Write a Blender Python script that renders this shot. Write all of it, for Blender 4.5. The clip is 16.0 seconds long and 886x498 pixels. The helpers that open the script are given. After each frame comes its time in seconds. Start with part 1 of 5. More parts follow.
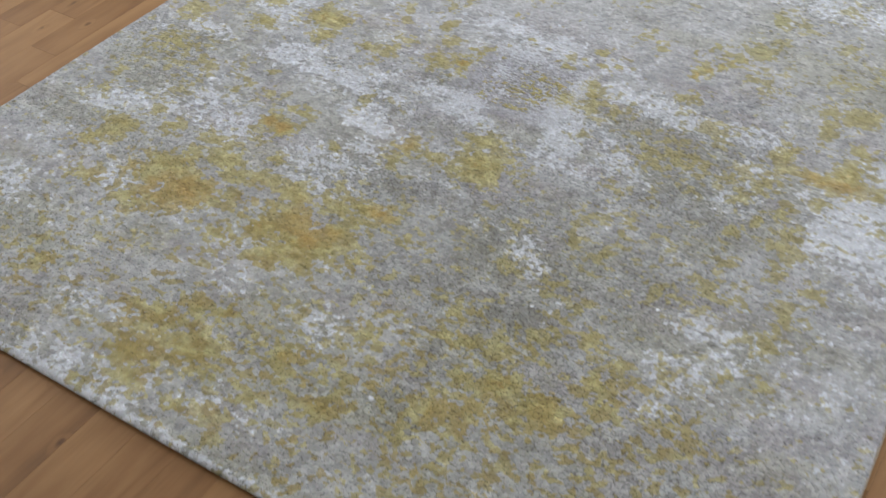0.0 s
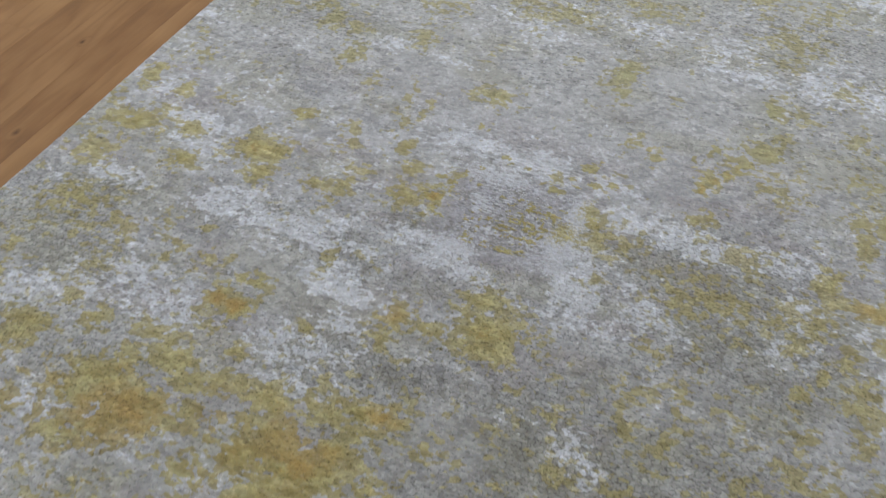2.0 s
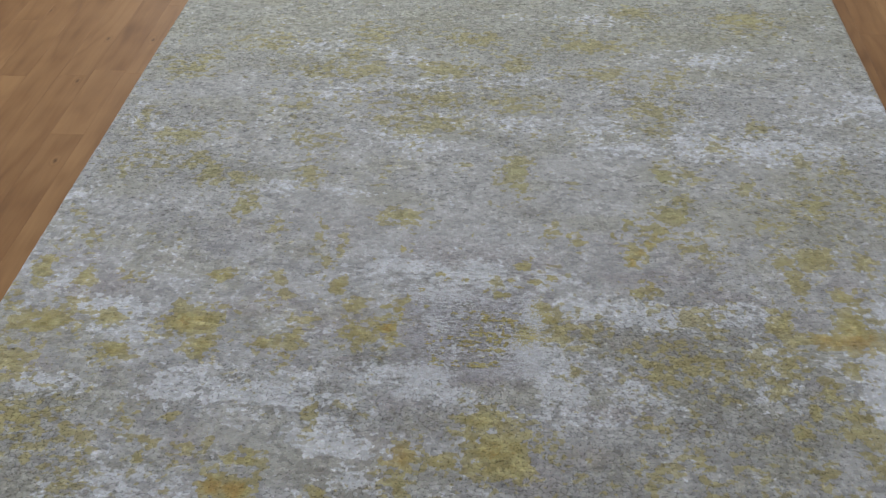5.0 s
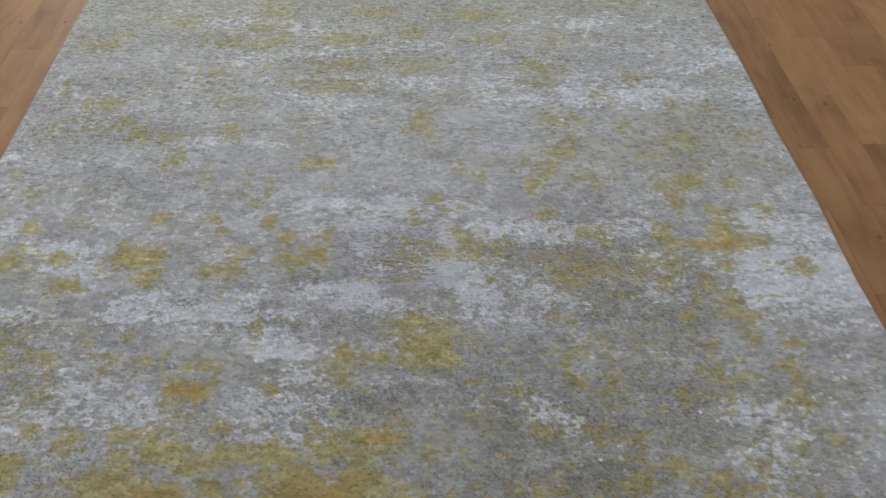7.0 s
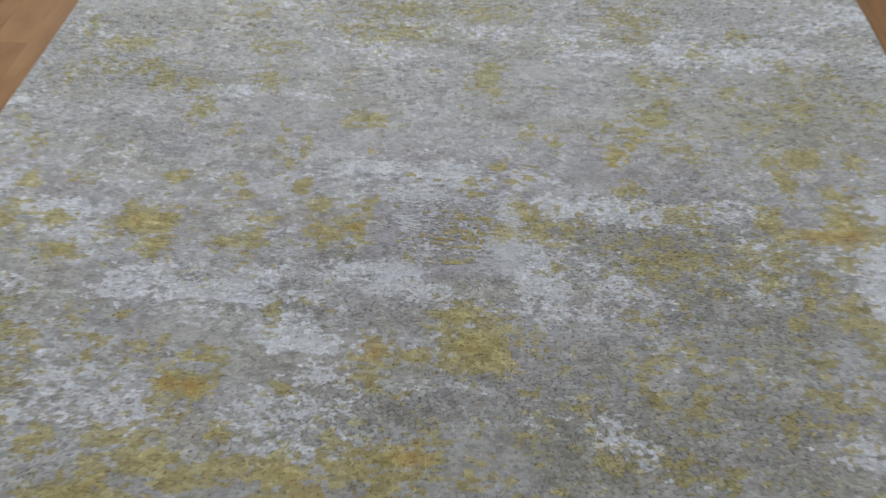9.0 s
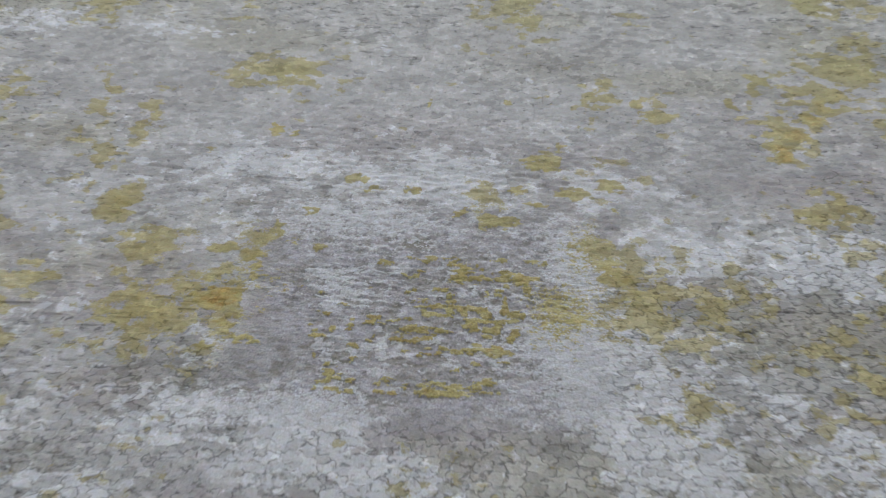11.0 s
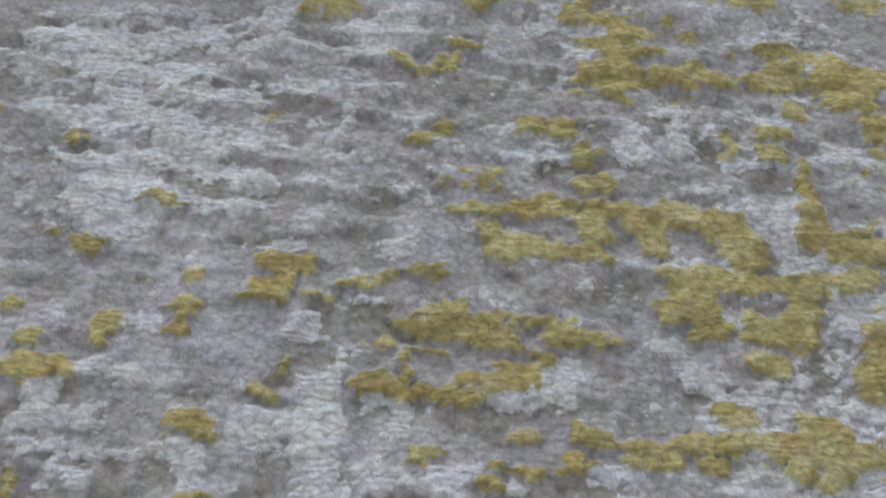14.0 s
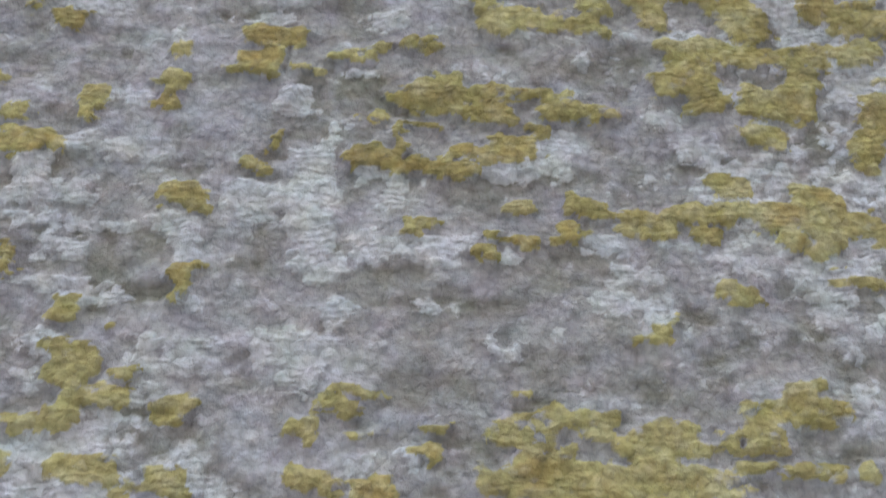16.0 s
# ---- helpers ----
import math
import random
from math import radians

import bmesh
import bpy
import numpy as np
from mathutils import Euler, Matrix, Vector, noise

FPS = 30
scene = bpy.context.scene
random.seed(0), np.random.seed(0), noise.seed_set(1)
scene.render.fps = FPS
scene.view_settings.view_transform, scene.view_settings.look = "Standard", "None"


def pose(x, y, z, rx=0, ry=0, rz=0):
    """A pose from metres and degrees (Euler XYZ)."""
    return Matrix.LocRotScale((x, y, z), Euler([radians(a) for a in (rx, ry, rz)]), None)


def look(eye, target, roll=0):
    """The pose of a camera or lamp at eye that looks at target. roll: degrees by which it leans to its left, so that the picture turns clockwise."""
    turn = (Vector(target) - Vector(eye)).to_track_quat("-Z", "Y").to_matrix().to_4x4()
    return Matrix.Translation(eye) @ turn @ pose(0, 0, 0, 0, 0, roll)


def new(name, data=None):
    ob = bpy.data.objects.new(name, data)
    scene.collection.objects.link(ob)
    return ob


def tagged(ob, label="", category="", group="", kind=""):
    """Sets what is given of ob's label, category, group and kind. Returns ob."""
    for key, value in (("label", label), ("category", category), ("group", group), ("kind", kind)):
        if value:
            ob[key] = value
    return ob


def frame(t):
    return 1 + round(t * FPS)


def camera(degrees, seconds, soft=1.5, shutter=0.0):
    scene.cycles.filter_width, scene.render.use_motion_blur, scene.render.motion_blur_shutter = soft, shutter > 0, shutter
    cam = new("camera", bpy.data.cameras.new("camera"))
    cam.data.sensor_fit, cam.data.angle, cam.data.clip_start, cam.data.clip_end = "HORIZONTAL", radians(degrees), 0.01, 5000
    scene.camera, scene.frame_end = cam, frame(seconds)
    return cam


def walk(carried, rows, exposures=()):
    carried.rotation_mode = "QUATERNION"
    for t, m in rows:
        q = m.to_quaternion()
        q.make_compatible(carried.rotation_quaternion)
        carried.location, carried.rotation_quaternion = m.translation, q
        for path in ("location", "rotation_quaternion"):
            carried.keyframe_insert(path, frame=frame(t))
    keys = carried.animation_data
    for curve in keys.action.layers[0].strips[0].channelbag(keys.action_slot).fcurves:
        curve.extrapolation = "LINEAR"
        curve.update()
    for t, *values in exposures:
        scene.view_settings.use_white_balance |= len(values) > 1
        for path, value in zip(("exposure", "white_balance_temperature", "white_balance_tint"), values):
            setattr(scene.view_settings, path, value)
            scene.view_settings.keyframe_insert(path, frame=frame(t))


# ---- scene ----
# ---------------------------------------------------------------- camera and walk
cam = camera(43.0, 16.0, soft=1.25, shutter=0.4)
PATH = [
    (0, (2.0327, -0.7265, 1.5119), (1.1383, 0.6509, 0.0), -0.73),
    (0.5, (1.9230, -0.6024, 1.5318), (1.0082, 0.7466, 0.0), -0.89),
    (1, (1.7485, -0.5799, 1.5105), (0.9981, 0.8642, 0.0), 1.97),
    (1.5, (1.5946, -0.5188, 1.5029), (0.9470, 0.9823, 0.0), 2.04),
    (2, (1.5044, -0.3955, 1.4694), (0.9025, 1.0964, 0.0), 1.26),
    (2.5, (1.4077, -0.2658, 1.4633), (0.8498, 1.1911, 0.0), 0.98),
    (3, (1.3256, -0.2241, 1.4672), (0.8144, 1.2187, 0.0), 0.32),
    (3.5, (1.1930, -0.2399, 1.4855), (0.7639, 1.3393, 0.0), -0.33),
    (4, (1.1292, -0.2896, 1.4971), (0.8486, 1.5075, 0.0), 0.21),
    (4.2, (1.1275, -0.3104, 1.4963), (0.8685, 1.5248, 0.0), -0.22),
    (6.3, (1.0262, -0.6508, 1.4837), (0.9949, 1.4053, 0.0), -0.71),
    (6.5, (1.0094, -0.6635, 1.5014), (1.0222, 1.3343, 0.0), -0.30),
    (7, (1.0337, -0.7837, 1.4928), (1.1017, 1.2495, 0.0), 0.32),
    (7.5, (1.1109, -0.8697, 1.4853), (1.0238, 1.1707, 0.0), -1.01),
    (8, (1.1117, -0.8711, 1.4821), (0.9942, 1.1346, 0.0), -1.46),
    (8.5, (1.0975, -0.7584, 1.4870), (0.9870, 1.1484, 0.0), -0.50),
    (9, (1.0809, -0.4503, 1.2688), (0.9923, 1.1771, 0.0), 0.03),
    (9.5, (1.0760, -0.1513, 1.0528), (0.9983, 1.2202, 0.0), -0.22),
    (10, (1.0776, 0.0907, 0.8861), (0.9990, 1.2653, 0.0), -0.41),
    (10.2, (1.0740, 0.2008, 0.8104), (1.0015, 1.2827, 0.0), -0.18),
    (12.3, (0.9931, 0.9049, 0.3467), (0.9829, 1.3131, 0.0), 0.86),
    (12.5, (0.9867, 0.9607, 0.3033), (0.9834, 1.3102, 0.0), 1.63),
    (13, (0.9856, 1.0720, 0.2121), (0.9829, 1.3006, 0.0), 1.94),
    (13.5, (0.9804, 1.0993, 0.1824), (0.9784, 1.2532, 0.0), 2.01),
    (14, (0.9799, 1.0972, 0.1791), (0.9826, 1.2235, 0.0), 3.54),
    (14.5, (0.9797, 1.0962, 0.1773), (0.9840, 1.2110, 0.0), 4.37),
    (15, (0.9798, 1.0952, 0.1767), (0.9853, 1.2013, 0.0), 4.93),
    (15.5, (0.9793, 1.0936, 0.1752), (0.9855, 1.1901, 0.0), 5.38),
    (16, (0.9789, 1.0912, 0.1738), (0.9848, 1.1756, 0.0), 5.63),
]
walk(cam, [(t, look(eye, target, roll)) for t, eye, target, roll in PATH],
     [(0, 0.06), (0.5, 0.04), (1.5, -0.05), (2.5, -0.29), (4, -0.43), (6.5, -0.36), (8, -0.31), (10, -0.24), (12.5, -0.29), (15, -0.16), (16, -0.18)])

# ---------------------------------------------------------------- world and light
FLOOR = -0.012          # top of the floor boards; the mean top of the rug's pile lies at 0
world = bpy.data.worlds.new("daylight")
scene.world = world
world.use_nodes = True
sky = world.node_tree.nodes.new("ShaderNodeTexSky")
sky.sky_type, sky.sun_disc = "NISHITA", False
sky.sun_elevation, sky.sun_rotation = radians(40), radians(20)
world.node_tree.links.new(sky.outputs["Color"], world.node_tree.nodes["Background"].inputs["Color"])
world.node_tree.nodes["Background"].inputs["Strength"].default_value = 0.12


def window_light(name, eye, target, width, height, watts, colour):
    lamp = bpy.data.lights.new(name, "AREA")
    lamp.shape, lamp.size, lamp.size_y, lamp.energy, lamp.color = "RECTANGLE", width, height, watts, colour
    ob = new(name, lamp)
    ob.matrix_world = look(eye, target)
    return ob


window_light("window_light_far", (0.5, 5.45, 1.75), (0.8, 0.0, 0.7), 2.6, 1.4, 128, (0.93, 0.97, 1.0))
# Unseen fill lamp, added on the east side to even out the brightness.
window_light("fill_light_east", (4.45, 0.7, 1.7), (0.8, 0.8, 0.6), 2.6, 1.5, 37, (0.93, 0.97, 1.0))
window_light("window_light_west", (-2.45, 0.7, 1.7), (1.2, 0.8, 0.6), 2.6, 1.5, 51, (0.93, 0.97, 1.0))


# ---------------------------------------------------------------- materials
def material(name):
    mat = bpy.data.materials.new(name)
    mat.use_nodes = True
    return mat, mat.node_tree.nodes, mat.node_tree.links, mat.node_tree.nodes["Principled BSDF"]


def noise_node(nodes, links, vector, scale, detail=4.0, rough=0.55):
    n = nodes.new("ShaderNodeTexNoise")
    n.inputs["Scale"].default_value, n.inputs["Detail"].default_value, n.inputs["Roughness"].default_value = scale, detail, rough
    links.new(vector, n.inputs["Vector"])
    return n.outputs["Fac"]


def mapped(nodes, links, scale):
    """Object coordinates stretched by scale."""
    co, mp = nodes.new("ShaderNodeTexCoord"), nodes.new("ShaderNodeMapping")
    mp.inputs["Scale"].default_value = scale
    links.new(co.outputs["Object"], mp.inputs["Vector"])
    return mp.outputs["Vector"]


def maths(nodes, links, kind, a, b=None, c=None, clamp=False):
    n = nodes.new("ShaderNodeMath")
    n.operation, n.use_clamp = kind, clamp
    for socket, value in zip(n.inputs, (a, b, c)):
        if value is None:
            continue
        if hasattr(value, "links"):
            links.new(value, socket)
        else:
            socket.default_value = value
    return n.outputs[0]


def mix(nodes, links, kind, fac, a, b):
    n = nodes.new("ShaderNodeMix")
    n.data_type, n.blend_type = "RGBA", kind
    for socket, value in ((n.inputs["Factor"], fac), (n.inputs["A"], a), (n.inputs["B"], b)):
        if hasattr(value, "links"):
            links.new(value, socket)
        else:
            socket.default_value = value
    return n.outputs["Result"]


def ramp(nodes, links, fac, stops):
    n = nodes.new("ShaderNodeValToRGB")
    while len(n.color_ramp.elements) < len(stops):
        n.color_ramp.elements.new(0.5)
    for e, (at, colour) in zip(n.color_ramp.elements, stops):
        e.position, e.color = at, (*colour, 1)
    links.new(fac, n.inputs["Fac"])
    return n.outputs["Color"]


def pile_material():
    mat, nodes, links, bsdf = material("rug_pile")

    def attribute(name):
        n = nodes.new("ShaderNodeAttribute")
        n.attribute_name = name
        return n

    dye, gilt, proud = attribute("dye"), attribute("gilt"), attribute("proud").outputs["Fac"]
    # Yarn: fine strands, and a fluff that parts the tufts.
    fibre = noise_node(nodes, links, mapped(nodes, links, (1, 0.55, 1)), 1500, 3, 0.65)
    fluff = noise_node(nodes, links, mapped(nodes, links, (1, 1.25, 1)), 420, 4, 0.62)
    # Tufts: rounded yarn ends about 1.5 mm across, set close together.
    wobble = nodes.new("ShaderNodeTexNoise")
    wobble.inputs["Scale"].default_value = 520
    wobble.inputs["Detail"].default_value = 3
    links.new(mapped(nodes, links, (1, 1, 1)), wobble.inputs["Vector"])
    shift = nodes.new("ShaderNodeVectorMath")
    shift.operation = "MULTIPLY_ADD"
    links.new(wobble.outputs["Color"], shift.inputs[0])
    shift.inputs[1].default_value = (1.1, 1.0, 0)
    links.new(mapped(nodes, links, (620, 690, 1)), shift.inputs[2])
    cell = nodes.new("ShaderNodeTexVoronoi")
    cell.voronoi_dimensions = "2D"
    cell.inputs["Scale"].default_value = 1.0
    links.new(shift.outputs[0], cell.inputs["Vector"])
    rounded = nodes.new("ShaderNodeTexVoronoi")
    rounded.voronoi_dimensions, rounded.feature = "2D", "SMOOTH_F1"
    rounded.inputs["Scale"].default_value, rounded.inputs["Smoothness"].default_value = 1.0, 0.55
    links.new(shift.outputs[0], rounded.inputs["Vector"])
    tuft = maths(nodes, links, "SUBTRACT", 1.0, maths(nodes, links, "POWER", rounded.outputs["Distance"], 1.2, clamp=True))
    chance = nodes.new("ShaderNodeSeparateColor")
    links.new(cell.outputs["Color"], chance.inputs[0])
    # Rows of knots across the rug, under 2 mm apart, wandering and broken.
    split = nodes.new("ShaderNodeSeparateXYZ")
    links.new(nodes.new("ShaderNodeNewGeometry").outputs["Position"], split.inputs[0])
    wander = noise_node(nodes, links, mapped(nodes, links, (1, 1.5, 1)), 75, 3)
    phase = maths(nodes, links, "MULTIPLY_ADD", split.outputs["Y"], 2 * math.pi / 0.0017, maths(nodes, links, "MULTIPLY", wander, 34.0))
    # Clumps of knots, squarish and ragged, that took more or less dye; some part along a cleft.
    coarse = attribute("coarse").outputs["Fac"]
    near = maths(nodes, links, "SUBTRACT", 1.0, coarse)
    rows = maths(nodes, links, "MULTIPLY", maths(nodes, links, "SINE", phase), maths(nodes, links, "MULTIPLY", near, maths(nodes, links, "MULTIPLY", maths(nodes, links, "MULTIPLY_ADD", proud, 0.14, 0.04), maths(nodes, links, "MULTIPLY_ADD", fluff, 3.0, -1.1, clamp=True))))

    # Frayed outlines for the clumps.
    bend = nodes.new("ShaderNodeTexNoise")
    bend.inputs["Scale"].default_value, bend.inputs["Detail"].default_value, bend.inputs["Roughness"].default_value = 150, 1.0, 0.5
    links.new(mapped(nodes, links, (1, 1.1, 1)), bend.inputs["Vector"])

    def frayed(across, along, ragged):
        drawn = nodes.new("ShaderNodeVectorMath")
        drawn.operation = "MULTIPLY_ADD"
        links.new(bend.outputs["Color"], drawn.inputs[0])
        drawn.inputs[1].default_value = (ragged, ragged, 0)
        links.new(mapped(nodes, links, (1 / across, 1 / along, 1)), drawn.inputs[2])
        return drawn.outputs[0]

    def clump(where, feature="F1"):
        n = nodes.new("ShaderNodeTexVoronoi")
        n.voronoi_dimensions, n.feature = "2D", feature
        n.inputs["Scale"].default_value = 1.0
        links.new(where, n.inputs["Vector"])
        return n

    knot_cells = frayed(0.0120, 0.0098, 1.25)
    large, little, seat = clump(frayed(0.034, 0.020, 0.6)), clump(knot_cells), clump(frayed(0.0115, 0.0140, 0.8))
    pick, pick2, pick3 = (nodes.new("ShaderNodeSeparateColor") for _ in range(3))
    for source, target in ((large, pick), (little, pick2), (seat, pick3)):
        links.new(source.outputs["Color"], target.inputs[0])
    # Short raised seams on some clumps, lighter in colour.
    local, place = nodes.new("ShaderNodeVectorMath"), nodes.new("ShaderNodeSeparateXYZ")
    local.operation = "SUBTRACT"
    links.new(seat.inputs["Vector"].links[0].from_socket, local.inputs[0])
    links.new(seat.outputs["Position"], local.inputs[1])
    links.new(local.outputs[0], place.inputs[0])

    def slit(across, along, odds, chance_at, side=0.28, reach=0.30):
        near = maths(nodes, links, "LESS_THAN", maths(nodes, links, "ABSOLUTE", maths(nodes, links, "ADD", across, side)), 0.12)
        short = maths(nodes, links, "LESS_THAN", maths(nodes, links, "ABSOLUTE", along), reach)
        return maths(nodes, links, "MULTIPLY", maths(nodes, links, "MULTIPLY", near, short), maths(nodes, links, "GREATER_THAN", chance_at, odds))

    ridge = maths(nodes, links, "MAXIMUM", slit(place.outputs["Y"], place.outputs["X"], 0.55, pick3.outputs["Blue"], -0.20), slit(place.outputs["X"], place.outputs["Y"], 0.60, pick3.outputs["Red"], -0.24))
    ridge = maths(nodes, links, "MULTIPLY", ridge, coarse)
    # Short cracks where the pile parts between clumps, their shade painted into the colour.
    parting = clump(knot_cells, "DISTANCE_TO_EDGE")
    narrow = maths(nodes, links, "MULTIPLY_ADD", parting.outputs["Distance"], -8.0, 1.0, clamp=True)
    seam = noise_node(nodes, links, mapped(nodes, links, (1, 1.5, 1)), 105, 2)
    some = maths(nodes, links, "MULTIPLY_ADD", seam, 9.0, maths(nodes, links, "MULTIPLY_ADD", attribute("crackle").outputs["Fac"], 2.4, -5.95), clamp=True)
    # Short dashes of painted shade along the rows, where one row of knots lies over the next.
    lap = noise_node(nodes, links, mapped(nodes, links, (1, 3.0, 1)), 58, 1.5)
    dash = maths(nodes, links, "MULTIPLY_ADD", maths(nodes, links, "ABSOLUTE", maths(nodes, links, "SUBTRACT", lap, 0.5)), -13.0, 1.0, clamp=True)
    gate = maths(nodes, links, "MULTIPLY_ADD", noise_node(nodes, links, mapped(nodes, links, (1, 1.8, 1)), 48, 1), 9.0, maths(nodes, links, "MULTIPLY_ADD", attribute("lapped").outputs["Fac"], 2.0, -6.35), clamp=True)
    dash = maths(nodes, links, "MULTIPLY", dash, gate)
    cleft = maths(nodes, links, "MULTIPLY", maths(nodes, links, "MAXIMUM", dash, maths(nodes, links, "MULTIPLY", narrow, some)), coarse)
    # The dye ran in fingers a few knots wide, unlike for the white and the gold.
    def uneven(scale):
        run = noise_node(nodes, links, mapped(nodes, links, (1, 1.25, 1)), scale, 1.0, 0.5)
        by_clump = maths(nodes, links, "MULTIPLY_ADD", pick.outputs["Green"], 0.34, maths(nodes, links, "MULTIPLY_ADD", pick2.outputs["Green"], 0.30, -0.32))
        return maths(nodes, links, "MULTIPLY_ADD", run, 1.35, maths(nodes, links, "SUBTRACT", by_clump, 0.675))

    # Each tuft takes the dye or misses it, so that the patches have tufted edges.
    take = maths(nodes, links, "MULTIPLY_ADD", chance.outputs["Red"], 0.70, maths(nodes, links, "MULTIPLY_ADD", fluff, 0.90, -0.80))
    take = maths(nodes, links, "MULTIPLY", take, maths(nodes, links, "MULTIPLY_ADD", coarse, -0.88, 1.0))

    def taken(amount, soft, scale):
        n = nodes.new("ShaderNodeMapRange")
        n.interpolation_type = "SMOOTHSTEP"
        links.new(maths(nodes, links, "MULTIPLY_ADD", coarse, -soft, 0.28), n.inputs["From Min"])
        links.new(maths(nodes, links, "MULTIPLY_ADD", coarse, soft, 0.72), n.inputs["From Max"])
        part_taken = maths(nodes, links, "MULTIPLY_ADD", uneven(scale), coarse, take)
        links.new(maths(nodes, links, "MULTIPLY_ADD", part_taken, maths(nodes, links, "MULTIPLY", amount, 5.0, clamp=True), amount), n.inputs["Value"])
        return n.outputs[0]

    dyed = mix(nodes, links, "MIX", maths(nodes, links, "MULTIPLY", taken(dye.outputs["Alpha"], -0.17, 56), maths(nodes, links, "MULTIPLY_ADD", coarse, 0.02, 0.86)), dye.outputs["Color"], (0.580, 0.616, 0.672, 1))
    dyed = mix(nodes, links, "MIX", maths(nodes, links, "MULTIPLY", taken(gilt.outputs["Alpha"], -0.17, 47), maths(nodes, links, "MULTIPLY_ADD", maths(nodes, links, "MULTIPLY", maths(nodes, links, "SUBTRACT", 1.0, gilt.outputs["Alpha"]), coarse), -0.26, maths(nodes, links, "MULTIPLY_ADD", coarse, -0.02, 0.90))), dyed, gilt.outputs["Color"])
    # The dye differs a little from yarn to yarn.
    blot = nodes.new("ShaderNodeTexNoise")
    blot.inputs["Scale"].default_value, blot.inputs["Detail"].default_value = 190, 4
    links.new(mapped(nodes, links, (1, 1.3, 1)), blot.inputs["Vector"])
    vary = nodes.new("ShaderNodeVectorMath")
    vary.operation = "MULTIPLY_ADD"
    links.new(blot.outputs["Color"], vary.inputs[0])
    vary.inputs[1].default_value, vary.inputs[2].default_value = (0.22, 0.12, 0.28), (0.89, 0.94, 0.87)
    dyed = mix(nodes, links, "MULTIPLY", 1.0, dyed, vary.outputs[0])
    # Some tufts have lost their dye.
    faded = maths(nodes, links, "MULTIPLY", maths(nodes, links, "GREATER_THAN", chance.outputs["Green"], 0.82), 0.08)
    dyed = mix(nodes, links, "MIX", faded, dyed, (0.40, 0.405, 0.42, 1))
    # The colour also carries the shade between tufts and between rows.
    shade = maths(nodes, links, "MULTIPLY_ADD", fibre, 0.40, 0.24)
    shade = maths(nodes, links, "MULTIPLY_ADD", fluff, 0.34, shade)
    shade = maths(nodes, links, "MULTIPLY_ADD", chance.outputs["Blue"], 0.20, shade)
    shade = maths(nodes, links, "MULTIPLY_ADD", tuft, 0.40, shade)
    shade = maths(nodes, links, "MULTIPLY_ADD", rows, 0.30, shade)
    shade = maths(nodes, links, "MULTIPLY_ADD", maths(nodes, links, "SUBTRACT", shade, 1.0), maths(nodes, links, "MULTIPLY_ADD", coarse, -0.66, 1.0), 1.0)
    lively = maths(nodes, links, "MULTIPLY_ADD", noise_node(nodes, links, mapped(nodes, links, (1, 1.6, 1)), 9, 2), 3.2, -0.85, clamp=True)
    patchy = maths(nodes, links, "MULTIPLY_ADD", pick.outputs["Blue"], 0.16, maths(nodes, links, "MULTIPLY_ADD", pick2.outputs["Blue"], 0.32, -0.24))
    patchy = maths(nodes, links, "MULTIPLY", patchy, maths(nodes, links, "MULTIPLY_ADD", lively, 0.80, 0.35))
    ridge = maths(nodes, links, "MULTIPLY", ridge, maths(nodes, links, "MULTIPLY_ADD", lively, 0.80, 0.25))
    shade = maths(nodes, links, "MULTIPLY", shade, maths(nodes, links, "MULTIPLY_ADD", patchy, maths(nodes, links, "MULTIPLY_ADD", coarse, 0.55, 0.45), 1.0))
    # Cracks and dashes get their shade here, by darkening the colour.
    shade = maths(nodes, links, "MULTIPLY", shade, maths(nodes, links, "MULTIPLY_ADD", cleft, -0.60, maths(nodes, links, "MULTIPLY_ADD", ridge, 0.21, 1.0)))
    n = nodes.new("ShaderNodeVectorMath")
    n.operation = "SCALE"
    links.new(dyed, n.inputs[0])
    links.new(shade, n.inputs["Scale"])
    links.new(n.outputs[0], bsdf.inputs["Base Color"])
    bsdf.inputs["Roughness"].default_value = 0.9
    bsdf.inputs["Specular IOR Level"].default_value = 0.08
    bump = nodes.new("ShaderNodeBump")
    bump.inputs["Distance"].default_value = 0.0012
    links.new(maths(nodes, links, "MULTIPLY_ADD", coarse, -0.40, 0.8), bump.inputs["Strength"])
    raised = maths(nodes, links, "MULTIPLY_ADD", proud, 0.15, 0.30)
    relief = maths(nodes, links, "MULTIPLY_ADD", tuft, raised, maths(nodes, links, "MULTIPLY_ADD", fluff, 0.9, rows))
    relief = maths(nodes, links, "MULTIPLY_ADD", ridge, 0.5, maths(nodes, links, "MULTIPLY_ADD", cleft, -1.0, relief))
    relief = maths(nodes, links, "MULTIPLY_ADD", maths(nodes, links, "MULTIPLY", pick2.outputs["Red"], coarse), 0.9, relief)
    links.new(maths(nodes, links, "MULTIPLY_ADD", fibre, 0.55, relief), bump.inputs["Height"])
    links.new(bump.outputs["Normal"], bsdf.inputs["Normal"])
    return mat


